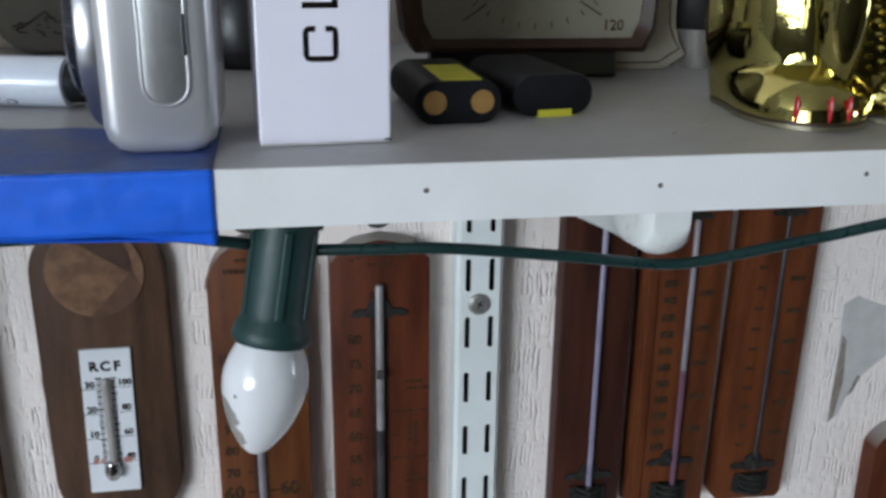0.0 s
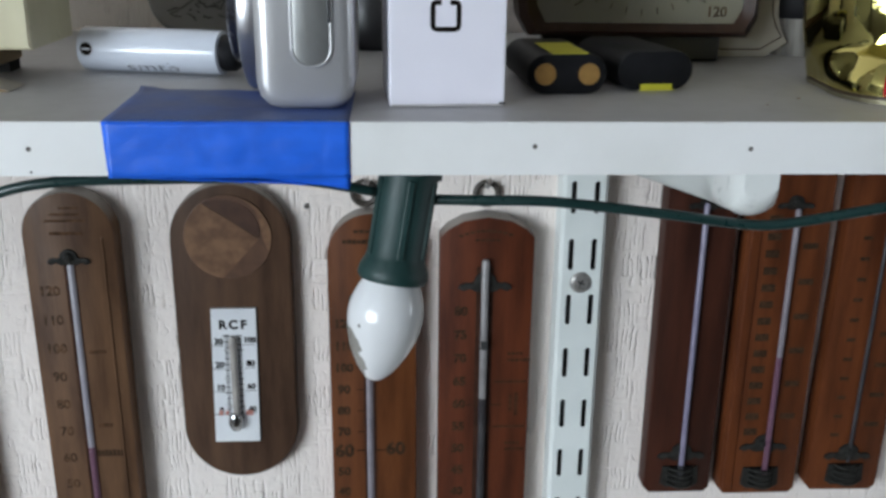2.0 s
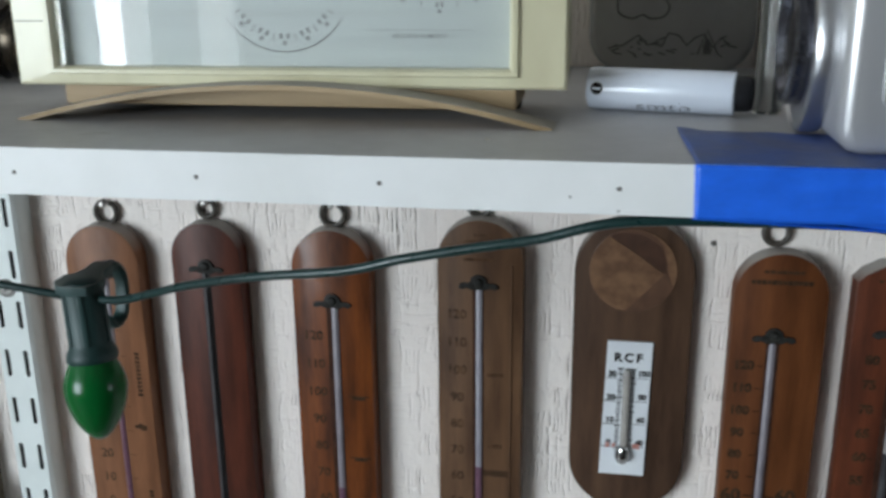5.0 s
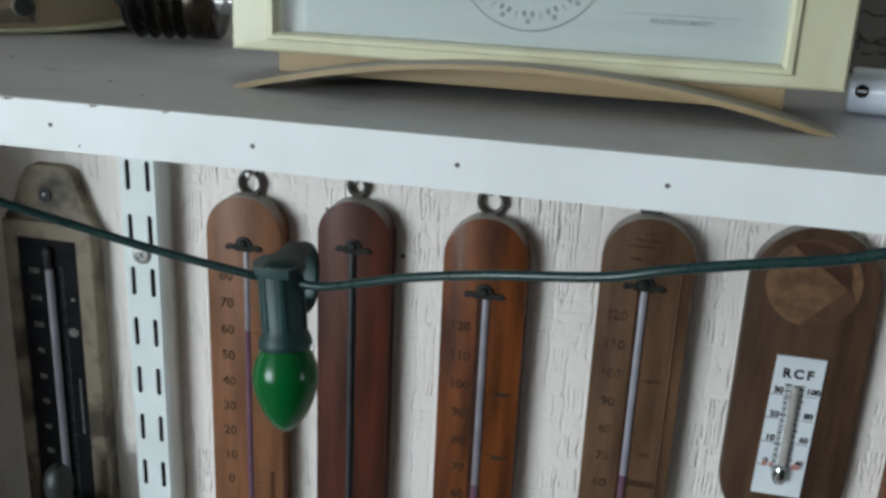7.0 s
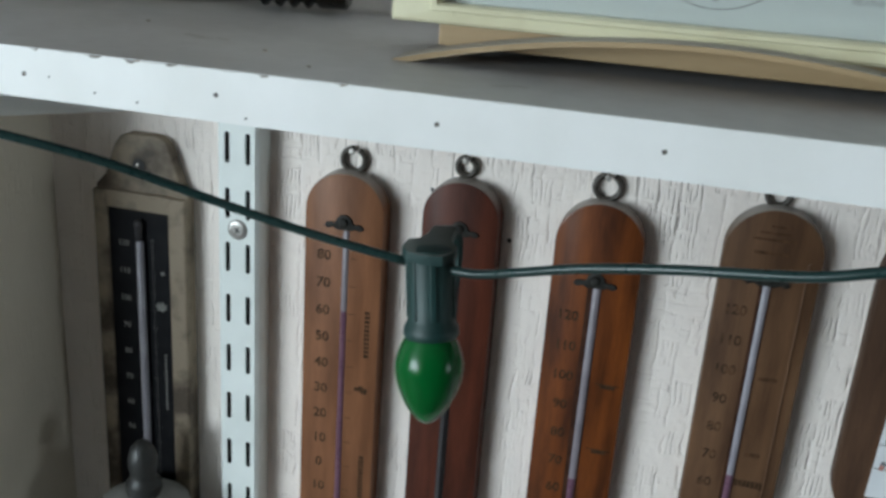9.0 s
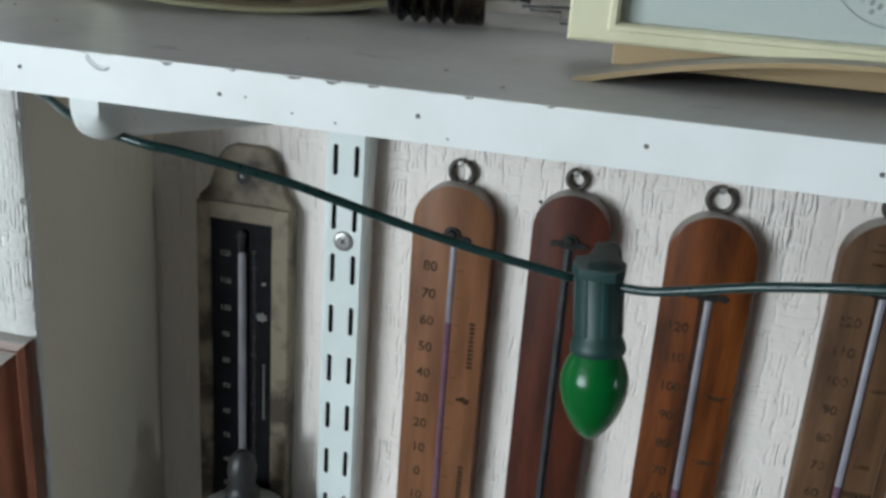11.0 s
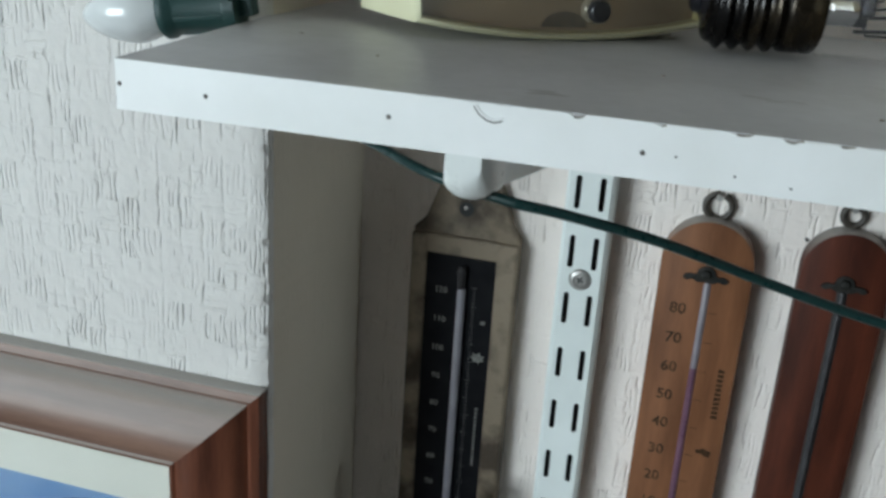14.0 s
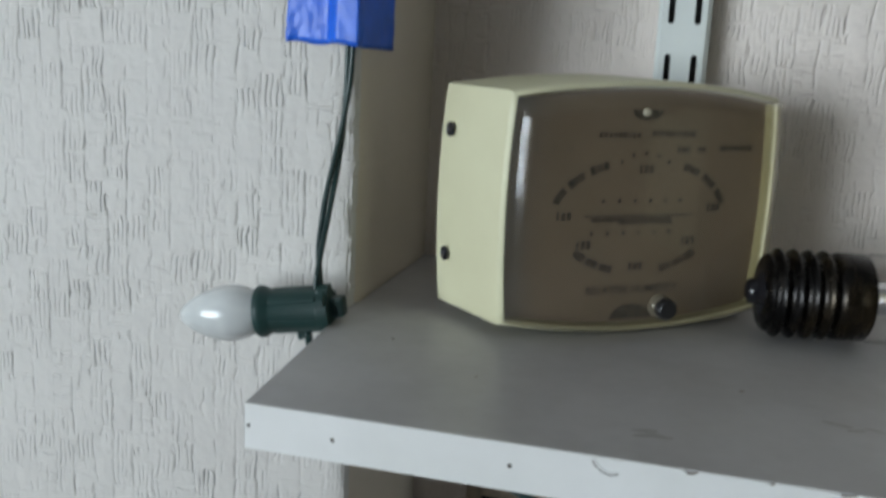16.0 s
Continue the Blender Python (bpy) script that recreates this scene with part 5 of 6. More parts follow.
t = thing("black_jar", (7, 206, 0), "ribbed black jar standing in the shade behind the camera", "jar")
jar = part("jar_body", lathe([(0, 0.2), (26, 0.2), (27.5, 2), (28, 10), (28, 30), (26, 33), (0, 33)], Matrix.Translation((7, 206, 0)), 44), BLACK, t, smooth=True)
lid = [(0, 33.2)]
for k in range(9):
    lid += [(28.5, 34 + k * 3), (29.3, 35 + k * 3), (28.5, 36 + k * 3)]
part("ribbed_lid", lathe(lid + [(26, 62), (0, 62.5)], Matrix.Translation((7, 206, 0)), 44), BLACK, t, smooth=True)

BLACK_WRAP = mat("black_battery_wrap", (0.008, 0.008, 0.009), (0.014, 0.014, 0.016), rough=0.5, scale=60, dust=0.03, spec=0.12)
YELLOW = mat("yellow_battery_band", (0.62, 0.58, 0.04), (0.5, 0.46, 0.04), rough=0.5, scale=60)
GOLD_PAD = mat("gold_contact", (0.62, 0.36, 0.12), (0.5, 0.28, 0.09), rough=0.4, metal=0.7, scale=200)


def battery(m, contacts, band_low):
    t = thing("battery_pack", tuple(m.translation), "black twin-cell camera battery with a yellow band" + (" and gold contacts" if contacts else " lying beside its twin"), "battery", "camera batteries on the shelf")
    w, h = 15.3, 7.5
    sec = [(w - h + h * math.cos(a), h + 0.2 + h * math.sin(a)) for a in [math.pi * k / 12 - math.pi / 2 for k in range(13)]]
    sec += [(-x, z) for x, z in sec[::-1]]
    part("battery_body", moved(slab(sec[::-1], 0, 52, 1.0), m), BLACK_WRAP, t, smooth=True)
    if contacts:
        for x in (-8.3, 8.3):
            part("contact", moved(lathe([(0, 0.5), (4.0, 0.4), (4.2, -0.4), (0, -0.5)], Matrix.Translation((x, 0, 7.7)) @ pose(0, 0, 0, 90), 22), m), GOLD_PAD, t)
    z = 0.12 if band_low else 15.25
    part("band", moved(box(-6, 8, -0.3 if band_low else 0.6, 17 if band_low else 34, z - 0.15, z + 0.2, 0.1), m), YELLOW, t, "yellow printed band")
    if band_low:
        part("band_edge", moved(box(-6, 7, -0.25, 0.2, 0.3, 2.6, 0.1), m), YELLOW, t)


battery(Matrix.Translation((79.3, 52.4, 0)) @ Matrix.Rotation(radians(3), 4, "Z"), True, False)
battery(Matrix.Translation((115.6, 62.5, 0)) @ Matrix.Rotation(radians(8), 4, "Z"), False, True)

t = thing("white_cell", (-82, 104, 0), "white round cell with a black end and dark lettering", "battery")
a, z = Vector((-115, 112.3, 9.3)), Vector((-48, 96.8, 9.3))
m = axis_to(a, z)
n = (z - a).length
WRAP = mat("white_shrink_wrap", (0.7, 0.74, 0.82), (0.64, 0.68, 0.76), rough=0.2, scale=30, rough_var=0.03, coat=0.1)
part("sleeve", lathe([(0, 0), (7.2, 0), (8.6, 0.6), (9.1, 2.0), (9.1, n - 9), (8.9, n - 7.6), (7.4, n - 7), (0, n - 7)], m, 40), WRAP, t, smooth=True)
part("end_cap", lathe([(0, n - 7), (7.5, n - 7), (7.3, n - 2), (6.4, n - 0.6), (5, n), (0, n)], m, 32), BLACK_WRAP, t, "black end", smooth=True)
ring = slab([(2.6 * math.cos(k * math.pi / 12), 2.6 * math.sin(k * math.pi / 12)) for k in range(24)][::-1], -0.15, 0.15)
side = Matrix.Translation(a) @ Matrix.Rotation(math.atan2(z.y - a.y, z.x - a.x), 4, "Z")
mark = part("round_mark", moved(ring, side @ Matrix.Translation((5.2, -9.15, 0.9))), INK, t)
part("mark_bar", moved(box(-1.7, 1.7, -0.3, 0, -0.35, 0.35), side @ Matrix.Translation((5.2, -9.15, 0.9))), WRAP, mark)
b = letters("smtb", 7.4, Matrix.Identity(4), None, 0.02, bold=-0.008)
for v in b.verts:   # wrap the writing round the sleeve
    ang = (v.co.z - 6.8) / 9.14
    v.co = Vector((v.co.x * 1.6 + 33, -9.17 * math.cos(ang), 9.17 * math.sin(ang)))
moved(b, side)
part("lettering", b, mat("grey_blue_ink", (0.1, 0.11, 0.15), rough=0.6, scale=200), t, "dark letters half turned under")

PEWTER = mat("grey_pewter", (0.3, 0.29, 0.28), (0.25, 0.24, 0.23), rough=0.5, metal=0.3, scale=25)
t = thing("engraved_flask", (-73, 246, 0), "grey pewter flask with an engraved mountain camping scene", "flask")
lean = Matrix.Translation((0, 238, 0)) @ Matrix.Rotation(radians(-4), 4, "X") @ Matrix.Translation((0, -238, 0))
part("vessel", moved(slab(rounded(-119, -29, 0.3, 150, 22, 9), 238, 258, 4, segments=4), lean), PEWTER, t, smooth=True)
y = 237.8
b = None
rnd = random.Random(4)
ridge = [(-108, 14)]
while ridge[-1][0] < -40:
    ridge.append((ridge[-1][0] + rnd.uniform(3, 5.5), 14 + rnd.uniform(0, 9)))
b = tube([(x, y, z) for x, z in ridge], 0.5, 5)
for k in range(26):
    x, z = rnd.uniform(-108, -42), rnd.uniform(10, 19)
    tube([(x, y, z), (x + rnd.uniform(1.5, 5), y, z + rnd.uniform(-2.5, 2.5))], 0.42, 5, b)
tube([(-60, y, 11), (-55, y, 24), (-49, y, 11)], 0.5, 5, b)
for k in range(4):
    tube([(-56.5 + k * 1.2, y, 11), (-55.4 + k * 0.4, y, 19)], 0.5, 5, b)
tube(spline([(-104, y, 40), (-103, y, 33), (-96, y, 30), (-90, y, 32), (-86, y, 30), (-79, y, 31), (-76, y, 36), (-79, y, 41), (-84, y, 44), (-92, y, 42), (-98, y, 46), (-104, y, 40)], 6), 0.5, 5, b)
moved(b, lean)
part("engraving", b, mat("etched_grey", (0.1, 0.095, 0.09), scale=100), t, "dark engraved outline scene")

t = thing("clear_tube", (-40.6, 106.5, 0), "narrow clear plastic tube with white print standing upright", "tube")
part("tube_wall", lathe([(5.6, 0.2), (6, 1), (6, 120), (5.2, 120), (5.2, 1.4), (0, 1.0), (0, 0.2)], Matrix.Translation((-41, 107.5, 0)), 28), glass("clear_plastic", (0.9, 0.92, 0.92), 0.05), t, smooth=True)
part("print", bars([(-38.5, 22 + k * 4.6, 1.6, 3.0) for k in range(14)], None, 102.1), WHITE_INK, t)

DIAL_CREAM = mat("aged_cream_dial", (0.29, 0.275, 0.22), (0.24, 0.225, 0.175), rough=0.5, scale=14)
W_BEZEL = wood("dark_bezel_wood", (0.05, 0.022, 0.012), (0.028, 0.013, 0.008), rough=0.45, dust=0.1)
t = thing("desk_thermometer", (127, 150, 0), "desk thermometer with a dark wooden bezel and cream dial", "thermometer")
outer = [(176.5, 12.3), (181, 21), (182, 48), (178, 88), (170, 99), (127, 103), (84, 99), (74, 88), (68.5, 48), (71.5, 21), (76, 12.8)]
inner = [(127 + (x - 127) * 0.86, 57 + (z - 57) * 0.86) for x, z in outer]
b = bmesh.new()
vo = [b.verts.new((x, 137, z)) for x, z in outer]
vm = [b.verts.new((127 + (x - 127) * 0.94, 132.5, 57 + (z - 57) * 0.94)) for x, z in outer]
vi = [b.verts.new((x, 135.5, z)) for x, z in inner]
vb = [b.verts.new((x, 158, z)) for x, z in outer]
for p, q in ((vb, vo), (vo, vm), (vm, vi)):
    for i in range(len(p)):
        j = (i + 1) % len(p)
        b.faces.new((p[i], p[j], q[j], q[i]))
bmesh.ops.recalc_face_normals(b, faces=b.faces[:])
part("bezel", b, W_BEZEL, t, smooth=True)
dial = part("dial", slab([(x, z) for x, z in inner][::-1], 136.4, 150), DIAL_CREAM, t)
b = letters("120", 6.4, at(161.5, 136.3, 23.6), None)
for k in range(-8, 9):
    an = radians(k * 11)
    s, c2 = math.sin(an), -math.cos(an)
    tube([(127 + 36 * s, 136.3, 58 + 33 * c2), (127 + 39 * s, 136.3, 58 + 36 * c2)], 0.25, 4, b)
tube([(146, 136.2, 34), (156, 136.2, 28)], 0.3, 4, b)
tube([(96, 136.2, 26), (106, 136.2, 33)], 0.3, 4, b)
part("scale", b, FAINT, dial, "small faded dial figures")
part("pointer_hub", lathe([(0, 1.6), (2.2, 1.2), (2.4, 0), (0, 0)], Matrix.Translation((127, 136.3, 38)) @ pose(0, 0, 0, 90), 18), INK, dial)
part("dial_glass", slab([(x, z) for x, z in inner][::-1], 134.9, 135.2), pane("thin_glass", gloss=0.02), t)
# added support, coloured black to give the shaded gap below the bezel
part("foot", box(84, 168, 146, 158, 0, 13, 1.5), BLACK, t, "foot under the bezel, black for the shaded gap")

CREAM_CARD = mat("cream_plaque", (0.44, 0.4, 0.33), (0.36, 0.325, 0.265), rough=0.5, scale=25)
t = thing("octagonal_plaque", (184, 165, 0), "cream octagonal plaque with a double ruled border leaning behind the dial", "plaque")
half8 = [(12.9, 0.3), (23.0, 7.2), (19.6, 12.8), (17.4, 19.5), (16.8, 28), (16.8, 40), (19.6, 52), (23.0, 58), (12.9, 65)]
oct8 = lambda g: [(183.9 + sx * (x - g * 0.9), z + g * (1 - z / 32.5)) for sx, run in ((1, half8), (-1, half8[::-1])) for x, z in run]
part("plate", slab(oct8(0), 163, 168, 0.6), CREAM_CARD, t)
part("ruled_border", tube([(x, 162.9, z) for x, z in oct8(3.6)], 0.35, 5, closed=True), FADED, t)

t = thing("bark_pot", (217, 180, 0), "small dark round pot with a pale bark-like base", "pot")
part("pale_base", lathe([(0, 0), (15.5, 0), (16, 2), (15.2, 10), (15.6, 18), (0, 18)], Matrix.Translation((217, 181, 0)), 36), mat("pale_bark", (0.34, 0.32, 0.29), (0.07, 0.065, 0.06), rough=0.7, scale=50, stretch=(3, 3, 0.4), bump=0.5, bump_scale=60), t, smooth=True)
part("dark_body", lathe([(0, 18), (15, 18), (17.5, 22), (18.5, 40), (17, 70), (0, 72)], Matrix.Translation((217, 181, 0)), 36), BLACK, t, smooth=True)

# ---- gold ornament ----
GOLD = mat("bright_gold_plating", (0.6, 0.53, 0.19), (0.52, 0.44, 0.14), rough=0.06, metal=1.0, scale=20, rough_var=0.04, bump=0.8, bump_scale=26)
CLAW_RED = mat("red_lacquer", (0.42, 0.012, 0.02), rough=0.2, scale=40)
DARK_BASE = mat("dark_base_edge", (0.05, 0.03, 0.015), rough=0.4, scale=60)


def ornament():
    """A seated gold figure, smooth and plain: rounded body running down into two forefeet, claw marks, beads down the front."""
    b = bmesh.new()

    def blob(cx, cy, cz, rx, ry, rz, mi=0, seg=24):
        made = bmesh.ops.create_uvsphere(b, u_segments=seg, v_segments=seg // 2, radius=1.0)["verts"]
        for v in made:
            v.co = Vector((cx + rx * v.co.x, cy + ry * v.co.y, max(cz + rz * v.co.z, 1.6)))
        for f in {f for v in made for f in v.link_faces}:
            f.material_index = mi

    feet = ((203.0, 51.0), (245.0, 51.0))

    def reach(a, h):
        """How far the skin stands from the axis at angle a and height h."""
        c, w = math.cos(a), math.sin(a)
        flare = 0.945 + 0.1 * math.sin(math.pi / 2 * min(1.0, h / 34)) if h < 60 else 1.045 - 0.0052 * (h - 60) if h < 110 else 0.785 - 0.00012 * (h - 110) ** 2
        far = max(0.1, flare) * (abs(c / 43) ** 2.15 + abs(w / 36) ** 2.15) ** (-1 / 2.15)
        for fx, fy in feet:
            s = math.sqrt(max(0.0, 1 - (max(0.0, h - 3) / 17.5) ** 2.4))
            if s > 0.02:
                rx, ry, dx, dy = 22.0 * s, 26.8 * s, fx - 224, fy - 75
                p = c * c / rx ** 2 + w * w / ry ** 2
                q = c * dx / rx ** 2 + w * dy / ry ** 2
                e = q * q - p * (dx * dx / rx ** 2 + dy * dy / ry ** 2 - 1)
                if e > 0:
                    g = (q + math.sqrt(e)) / p
                    far = max(far, g) + 2.2 * math.exp(-abs(far - g) / 4.5) - 0.5
        return far - (0.9 if 2.0 < h < 2.9 else 0.0)

    heights = [0.2, 1.0, 1.9, 2.1, 2.8, 3.1] + [5 + 1.5 * k for k in range(12)] + [25, 30, 38, 48, 58, 68, 78, 88, 98, 108, 120, 135, 150, 160]
    n = 120
    rings = [[b.verts.new((224 + reach(2 * math.pi * k / n, h) * math.cos(2 * math.pi * k / n), 75 + reach(2 * math.pi * k / n, h) * math.sin(2 * math.pi * k / n), h)) for k in range(n)] for h in heights]
    for p, q, h in zip(rings, rings[1:], heights):
        for i in range(n):
            f = b.faces.new((p[i], p[(i + 1) % n], q[(i + 1) % n], q[i]))
            f.material_index = 3 if h < 1.5 else 2 if h < 2.9 else 0
    b.faces.new(rings[0][::-1])
    b.faces.new(rings[-1])
    # forelegs
    blob(208.5, 40, 50, 9.5, 11, 42)
    blob(239.5, 40, 50, 9.5, 11, 42)
    # claws
    for x, y in ((190.2, 28.4), (200.3, 24.7), (207.4, 25.0), (241, 24.7), (248, 25.2), (258, 28.4)):
        blob(x, y + 0.7, 7.6, 0.8, 1.4, 4.8, 1, 12)
    # beads
    for k in range(11):
        x = 225.5 - 1.35 * k + 0.02 * k * k
        blob(x, 33.5 + 0.1 * k, 9 + k * 4.5, 1.7, 1.3, 0.9, 0, 12)
        blob(x + 5.0, 34.5 + 0.1 * k, 11 + k * 4.5, 1.6, 1.2, 1.2, 0, 12)
    bmesh.ops.recalc_face_normals(b, faces=b.faces[:])
    return b


cat = solid("gold_ornament", ornament(), GOLD, (224, 67, 0), "shiny gold-plated seated ornament with red claw marks", "ornament", smooth=True)
cat.data.materials.append(CLAW_RED)
cat.data.materials.append(DARK_BASE)
# lowest rim greyed: the shelf's reflection put into its colour
cat.data.materials.append(mat("shelf_reflecting_rim", (0.3, 0.27, 0.18), (0.22, 0.2, 0.14), rough=0.4, metal=0.8, scale=90))

# ---- ivory instrument on a bent wooden stand ----
IVORY = mat("marbled_ivory_plastic", (0.7, 0.66, 0.46), (0.58, 0.53, 0.35), rough=0.32, scale=26, stretch=(1, 1, 0.35), coat=0.2, low=0.45, high=0.75)
# noise stretched sideways draws fine lines across the plate
DIAL_SILVER = mat("silvered_dial", (0.54, 0.585, 0.56), (0.48, 0.52, 0.5), rough=0.45, scale=160, stretch=(0.04, 1, 1))
t = thing("humidity_gauge", (-240, 96, 13), "ivory plastic thermometer and humidity gauge with a glass front", "gauge")
gt = Matrix.Translation((-240, 70.5, 0)) @ Matrix.Rotation(radians(1.1), 4, "Z") @ Matrix.Translation((240, -70.5, 0))
x0, x1, z0, z1 = -357.5, -123.2, 13.2, 108
g0, g1, h0, h1 = -338.5, -146, 21.0, 99
b = bmesh.new()
lad = [((x0, x1, z0, z1), 124), ((x0, x1, z0, z1), 71.5), ((x0 + 1, x1 - 1, z0 + 1, z1 - 1), 70.5), ((g0 - 4, g1 + 4, h0 - 3.2, h1 + 4), 70.2), ((g0 - 3.2, g1 + 3.2, h0 - 2.6, h1 + 3.2), 68.6), ((g0 - 1.2, g1 + 1.2, h0 - 1.0, h1 + 1.2), 68.6), ((g0, g1, h0, h1), 70.5), ((g0, g1, h0, h1), 78)]
loops = []
for (a0, a1, c0, c1), y in lad:
    loops.append([b.verts.new((x, y, z)) for x, z in ((a0, c0), (a1, c0), (a1, c1), (a0, c1))])
b.faces.new(loops[0])
for p, q in zip(loops, loops[1:]):
    for i in range(4):
        b.faces.new((p[i], p[(i + 1) % 4], q[(i + 1) % 4], q[i]))
bmesh.ops.recalc_face_normals(b, faces=b.faces[:])
part("case", moved(b, gt), IVORY, t)
part("case_seam", moved(box(x0 + 0.5, g0 - 4.5, 70.1, 71, 39.6, 40.1), gt), mat("seam_line", (0.3, 0.26, 0.16), scale=60), t)
face = part("dial_plate", moved(box(g0, g1, 77, 79, h0, h1), gt), DIAL_SILVER, t, "silvered dial plate with fine lines across")
b = tube([(-240 + 29 * math.sin(an), 76.9, 56 - 29 * math.cos(an)) for an in [radians(-58 + 4 * k) for k in range(30)]], 0.28, 5)
for k in range(-5, 6):
    an = radians(k * 11.5)
    w = bars([(0, 0, 0.5, 3.0)] if k % 2 else [(-1.5, 0.9, 1.5, 2.2), (1.5, 0.9, 1.5, 2.2), (0, -1.9, 1.8, 1.9)], None, 0)
    moved(w, Matrix.Translation((-240 + 23.5 * math.sin(an), 76.9, 56 - 23.5 * math.cos(an))) @ Matrix.Rotation(-an, 4, "Y"))
    join(b, w)
for k in range(-4, 5):
    x, z = -175 + 7.4 * k, 45 + 0.02 * (7.4 * k) ** 2
    bars([(x - 1.0, z + 1.0, 1.2, 2.0), (x + 1.1, z + 1.2, 1.2, 2.0), (x, z - 1.6, 1.5, 1.7)] if k % 2 == 0 else [(x, z, 0.5, 2.4)], b, 76.9)
letters("RELATIVE HUMIDITY", 2.5, at(-183, 76.9, 33.5), b)
tube([(-205, 76.9, 36.0), (-161, 76.9, 36.0)], 0.12, 4, b)
moved(b, gt)
part("dial_print", b, mat("grey_dial_ink", (0.24, 0.24, 0.24), (0.34, 0.34, 0.33), scale=400), face, "grey dial arcs and lettering")
ob = part("front_glass", moved(box(g0, g1, 71.6, 72.2, h0, h1), gt), pane("gauge_glass", gloss=0.022), t, "clear reflecting glass")
ob.visible_shadow = False

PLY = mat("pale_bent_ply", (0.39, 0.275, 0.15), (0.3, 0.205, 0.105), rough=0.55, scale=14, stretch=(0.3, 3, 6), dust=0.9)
t = thing("bent_wood_stand", (-240, 64, 0), "pale bent plywood arch with a block carrying the ivory gauge", "stand")
b = bmesh.new()
n = 40
top, bot = [], []
for k in range(n + 1):
    u = k / n
    x = -353 + 226 * u
    z = 15.6 * (1 - (2 * u - 1) ** 2)
    th = 1.9
    cx = (2 * u - 1)
    for lst, dz in ((top, th), (bot, 0.0)):
        lst.append([b.verts.new((x + (1.5 * cx if dz == 0 else 0) * -1, y, max(0.05, z + dz - 1.5))) for y in (55.5, 73)])
for lst in (top, bot):
    for p, q in zip(lst, lst[1:]):
        b.faces.new((p[0], p[1], q[1], q[0]))
for p, q, r1, s in zip(top, top[1:], bot, bot[1:]):
    for i in (0, 1):
        b.faces.new((p[i], q[i], s[i], r1[i]))
bmesh.ops.recalc_face_normals(b, faces=b.faces[:])
part("arch", b, PLY, t, smooth=True)
part("carrier_block", box(-340, -143.5, 74, 118, 4.6, 13.0, 0.6), PLY, t)
# added support whose near-black colour paints the shade beneath the block
part("foot_block", box(-338, -145, 106, 118, 0, 4.6), mat("under_block_shade", (0.02, 0.018, 0.016), rough=0.9, scale=80), t, "foot under the block, dark for the shade there")

# ---- large screw-base lamp ----
BASE_METAL = mat("tarnished_screw_base", (0.012, 0.011, 0.011), (0.085, 0.06, 0.03), rough=0.26, metal=0.8, scale=28, stretch=(1.6, 0.6, 0.6), low=0.48, high=0.8, fine=0.4)
t = thing("screw_base_lamp", (-440, 172, 0), "large clear lamp lying down with a tarnished brass screw base", "lamp")
d = Vector((math.cos(radians(11)), math.sin(radians(11)), 0))
tip = Vector((-467, 169, 22.6))
m = axis_to(tip, tip + d) @ Matrix.Scale(1.1, 4)
prof = [(0, 5), (9, 5), (13, 5.4), (15.8, 6.2), (17.0, 7.6)]
prof += [(18.2 + 1.35 * math.sin(math.pi * (k / 4 - 0.5)), 8.4 + k * 0.82) for k in range(33)]   # rolled thread of four turns
prof += [(18.3, 36), (18.9, 37), (19.0, 48.4), (18.2, 49.5), (0, 49.5)]
part("screw_base", lathe(prof, m, 44), BASE_METAL, t, smooth=True)
part("insulator", lathe([(0, -1.0), (3.6, -0.8), (5.2, 0.2), (5.8, 1.6), (6.0, 3.0), (9.0, 4.6), (12.6, 6.2), (0, 6.4)], m, 28), mat("black_glass_insulator", (0.01, 0.01, 0.013), rough=0.12, scale=60), t, "black glass insulator tip", smooth=True)
CLEAR = pane("clear_lamp_glass", gloss=0.05)
prof = [(18, 49), (19.5, 52), (19.5, 84), (20.2, 100), (20.3, 150), (16, 168), (8, 174), (0, 175)]
ob = part("glass_envelope", lathe(prof, m, 40), CLEAR, t, "clear glass envelope", smooth="all")
ob.visible_shadow = False
part("stem_mount", lathe([(8.0, 49.6), (7.4, 52), (7.0, 60), (7.4, 63), (6.4, 65), (0, 65.5)], m, 24), CHROME, t, "bright metal stem mount", smooth=True)
b = None
for pts in ([(0, 4, 82), (0, 9, 86), (0, 9, 98), (4, 5, 99), (4, 5, 130)], [(0, -4, 82), (-2, -10, 84), (-2, -10, 98), (-2, -15, 98), (-2, -15, 128)], [(5, 2, 84), (9, 3, 92), (9, 8, 92), (9, 8, 104), (4, 2, 104), (4, 2, 118)], [(-3, 0, 84), (-10, 2, 90), (-12, 12, 90), (-12, 12, 118), (-8, -3, 118)]):
    b = tube([m @ (Vector(p) - Vector((0, 0, 14))) for p in pts], 0.62, 6, b)
cluster = bmesh.new()
for p, q in (((-4, -5, 63), (4, 4, 67)), ((-6, -2, 66), (3, 6, 71)), ((-2, -7, 65), (6, -1, 70)), ((-3, 6, 88), (5, 11, 97))):
    box(p[0], q[0], p[1], q[1], p[2], q[2], 0.5, bm=cluster)
for x, y in ((-3, 7.5), (3, 7.5), (-4, -3), (1, -9)):
    tube([(x, y, 66), (x + 0.6, y + 0.8, 84), (x - 0.4, y, 104), (x, y, 150)], 0.75, 6, cluster)
part("mount_cluster", moved(cluster, m), GUNMETAL, t, "blackened metal mounts inside the glass")
part("support_wires", b, GUNMETAL, t, smooth="all")

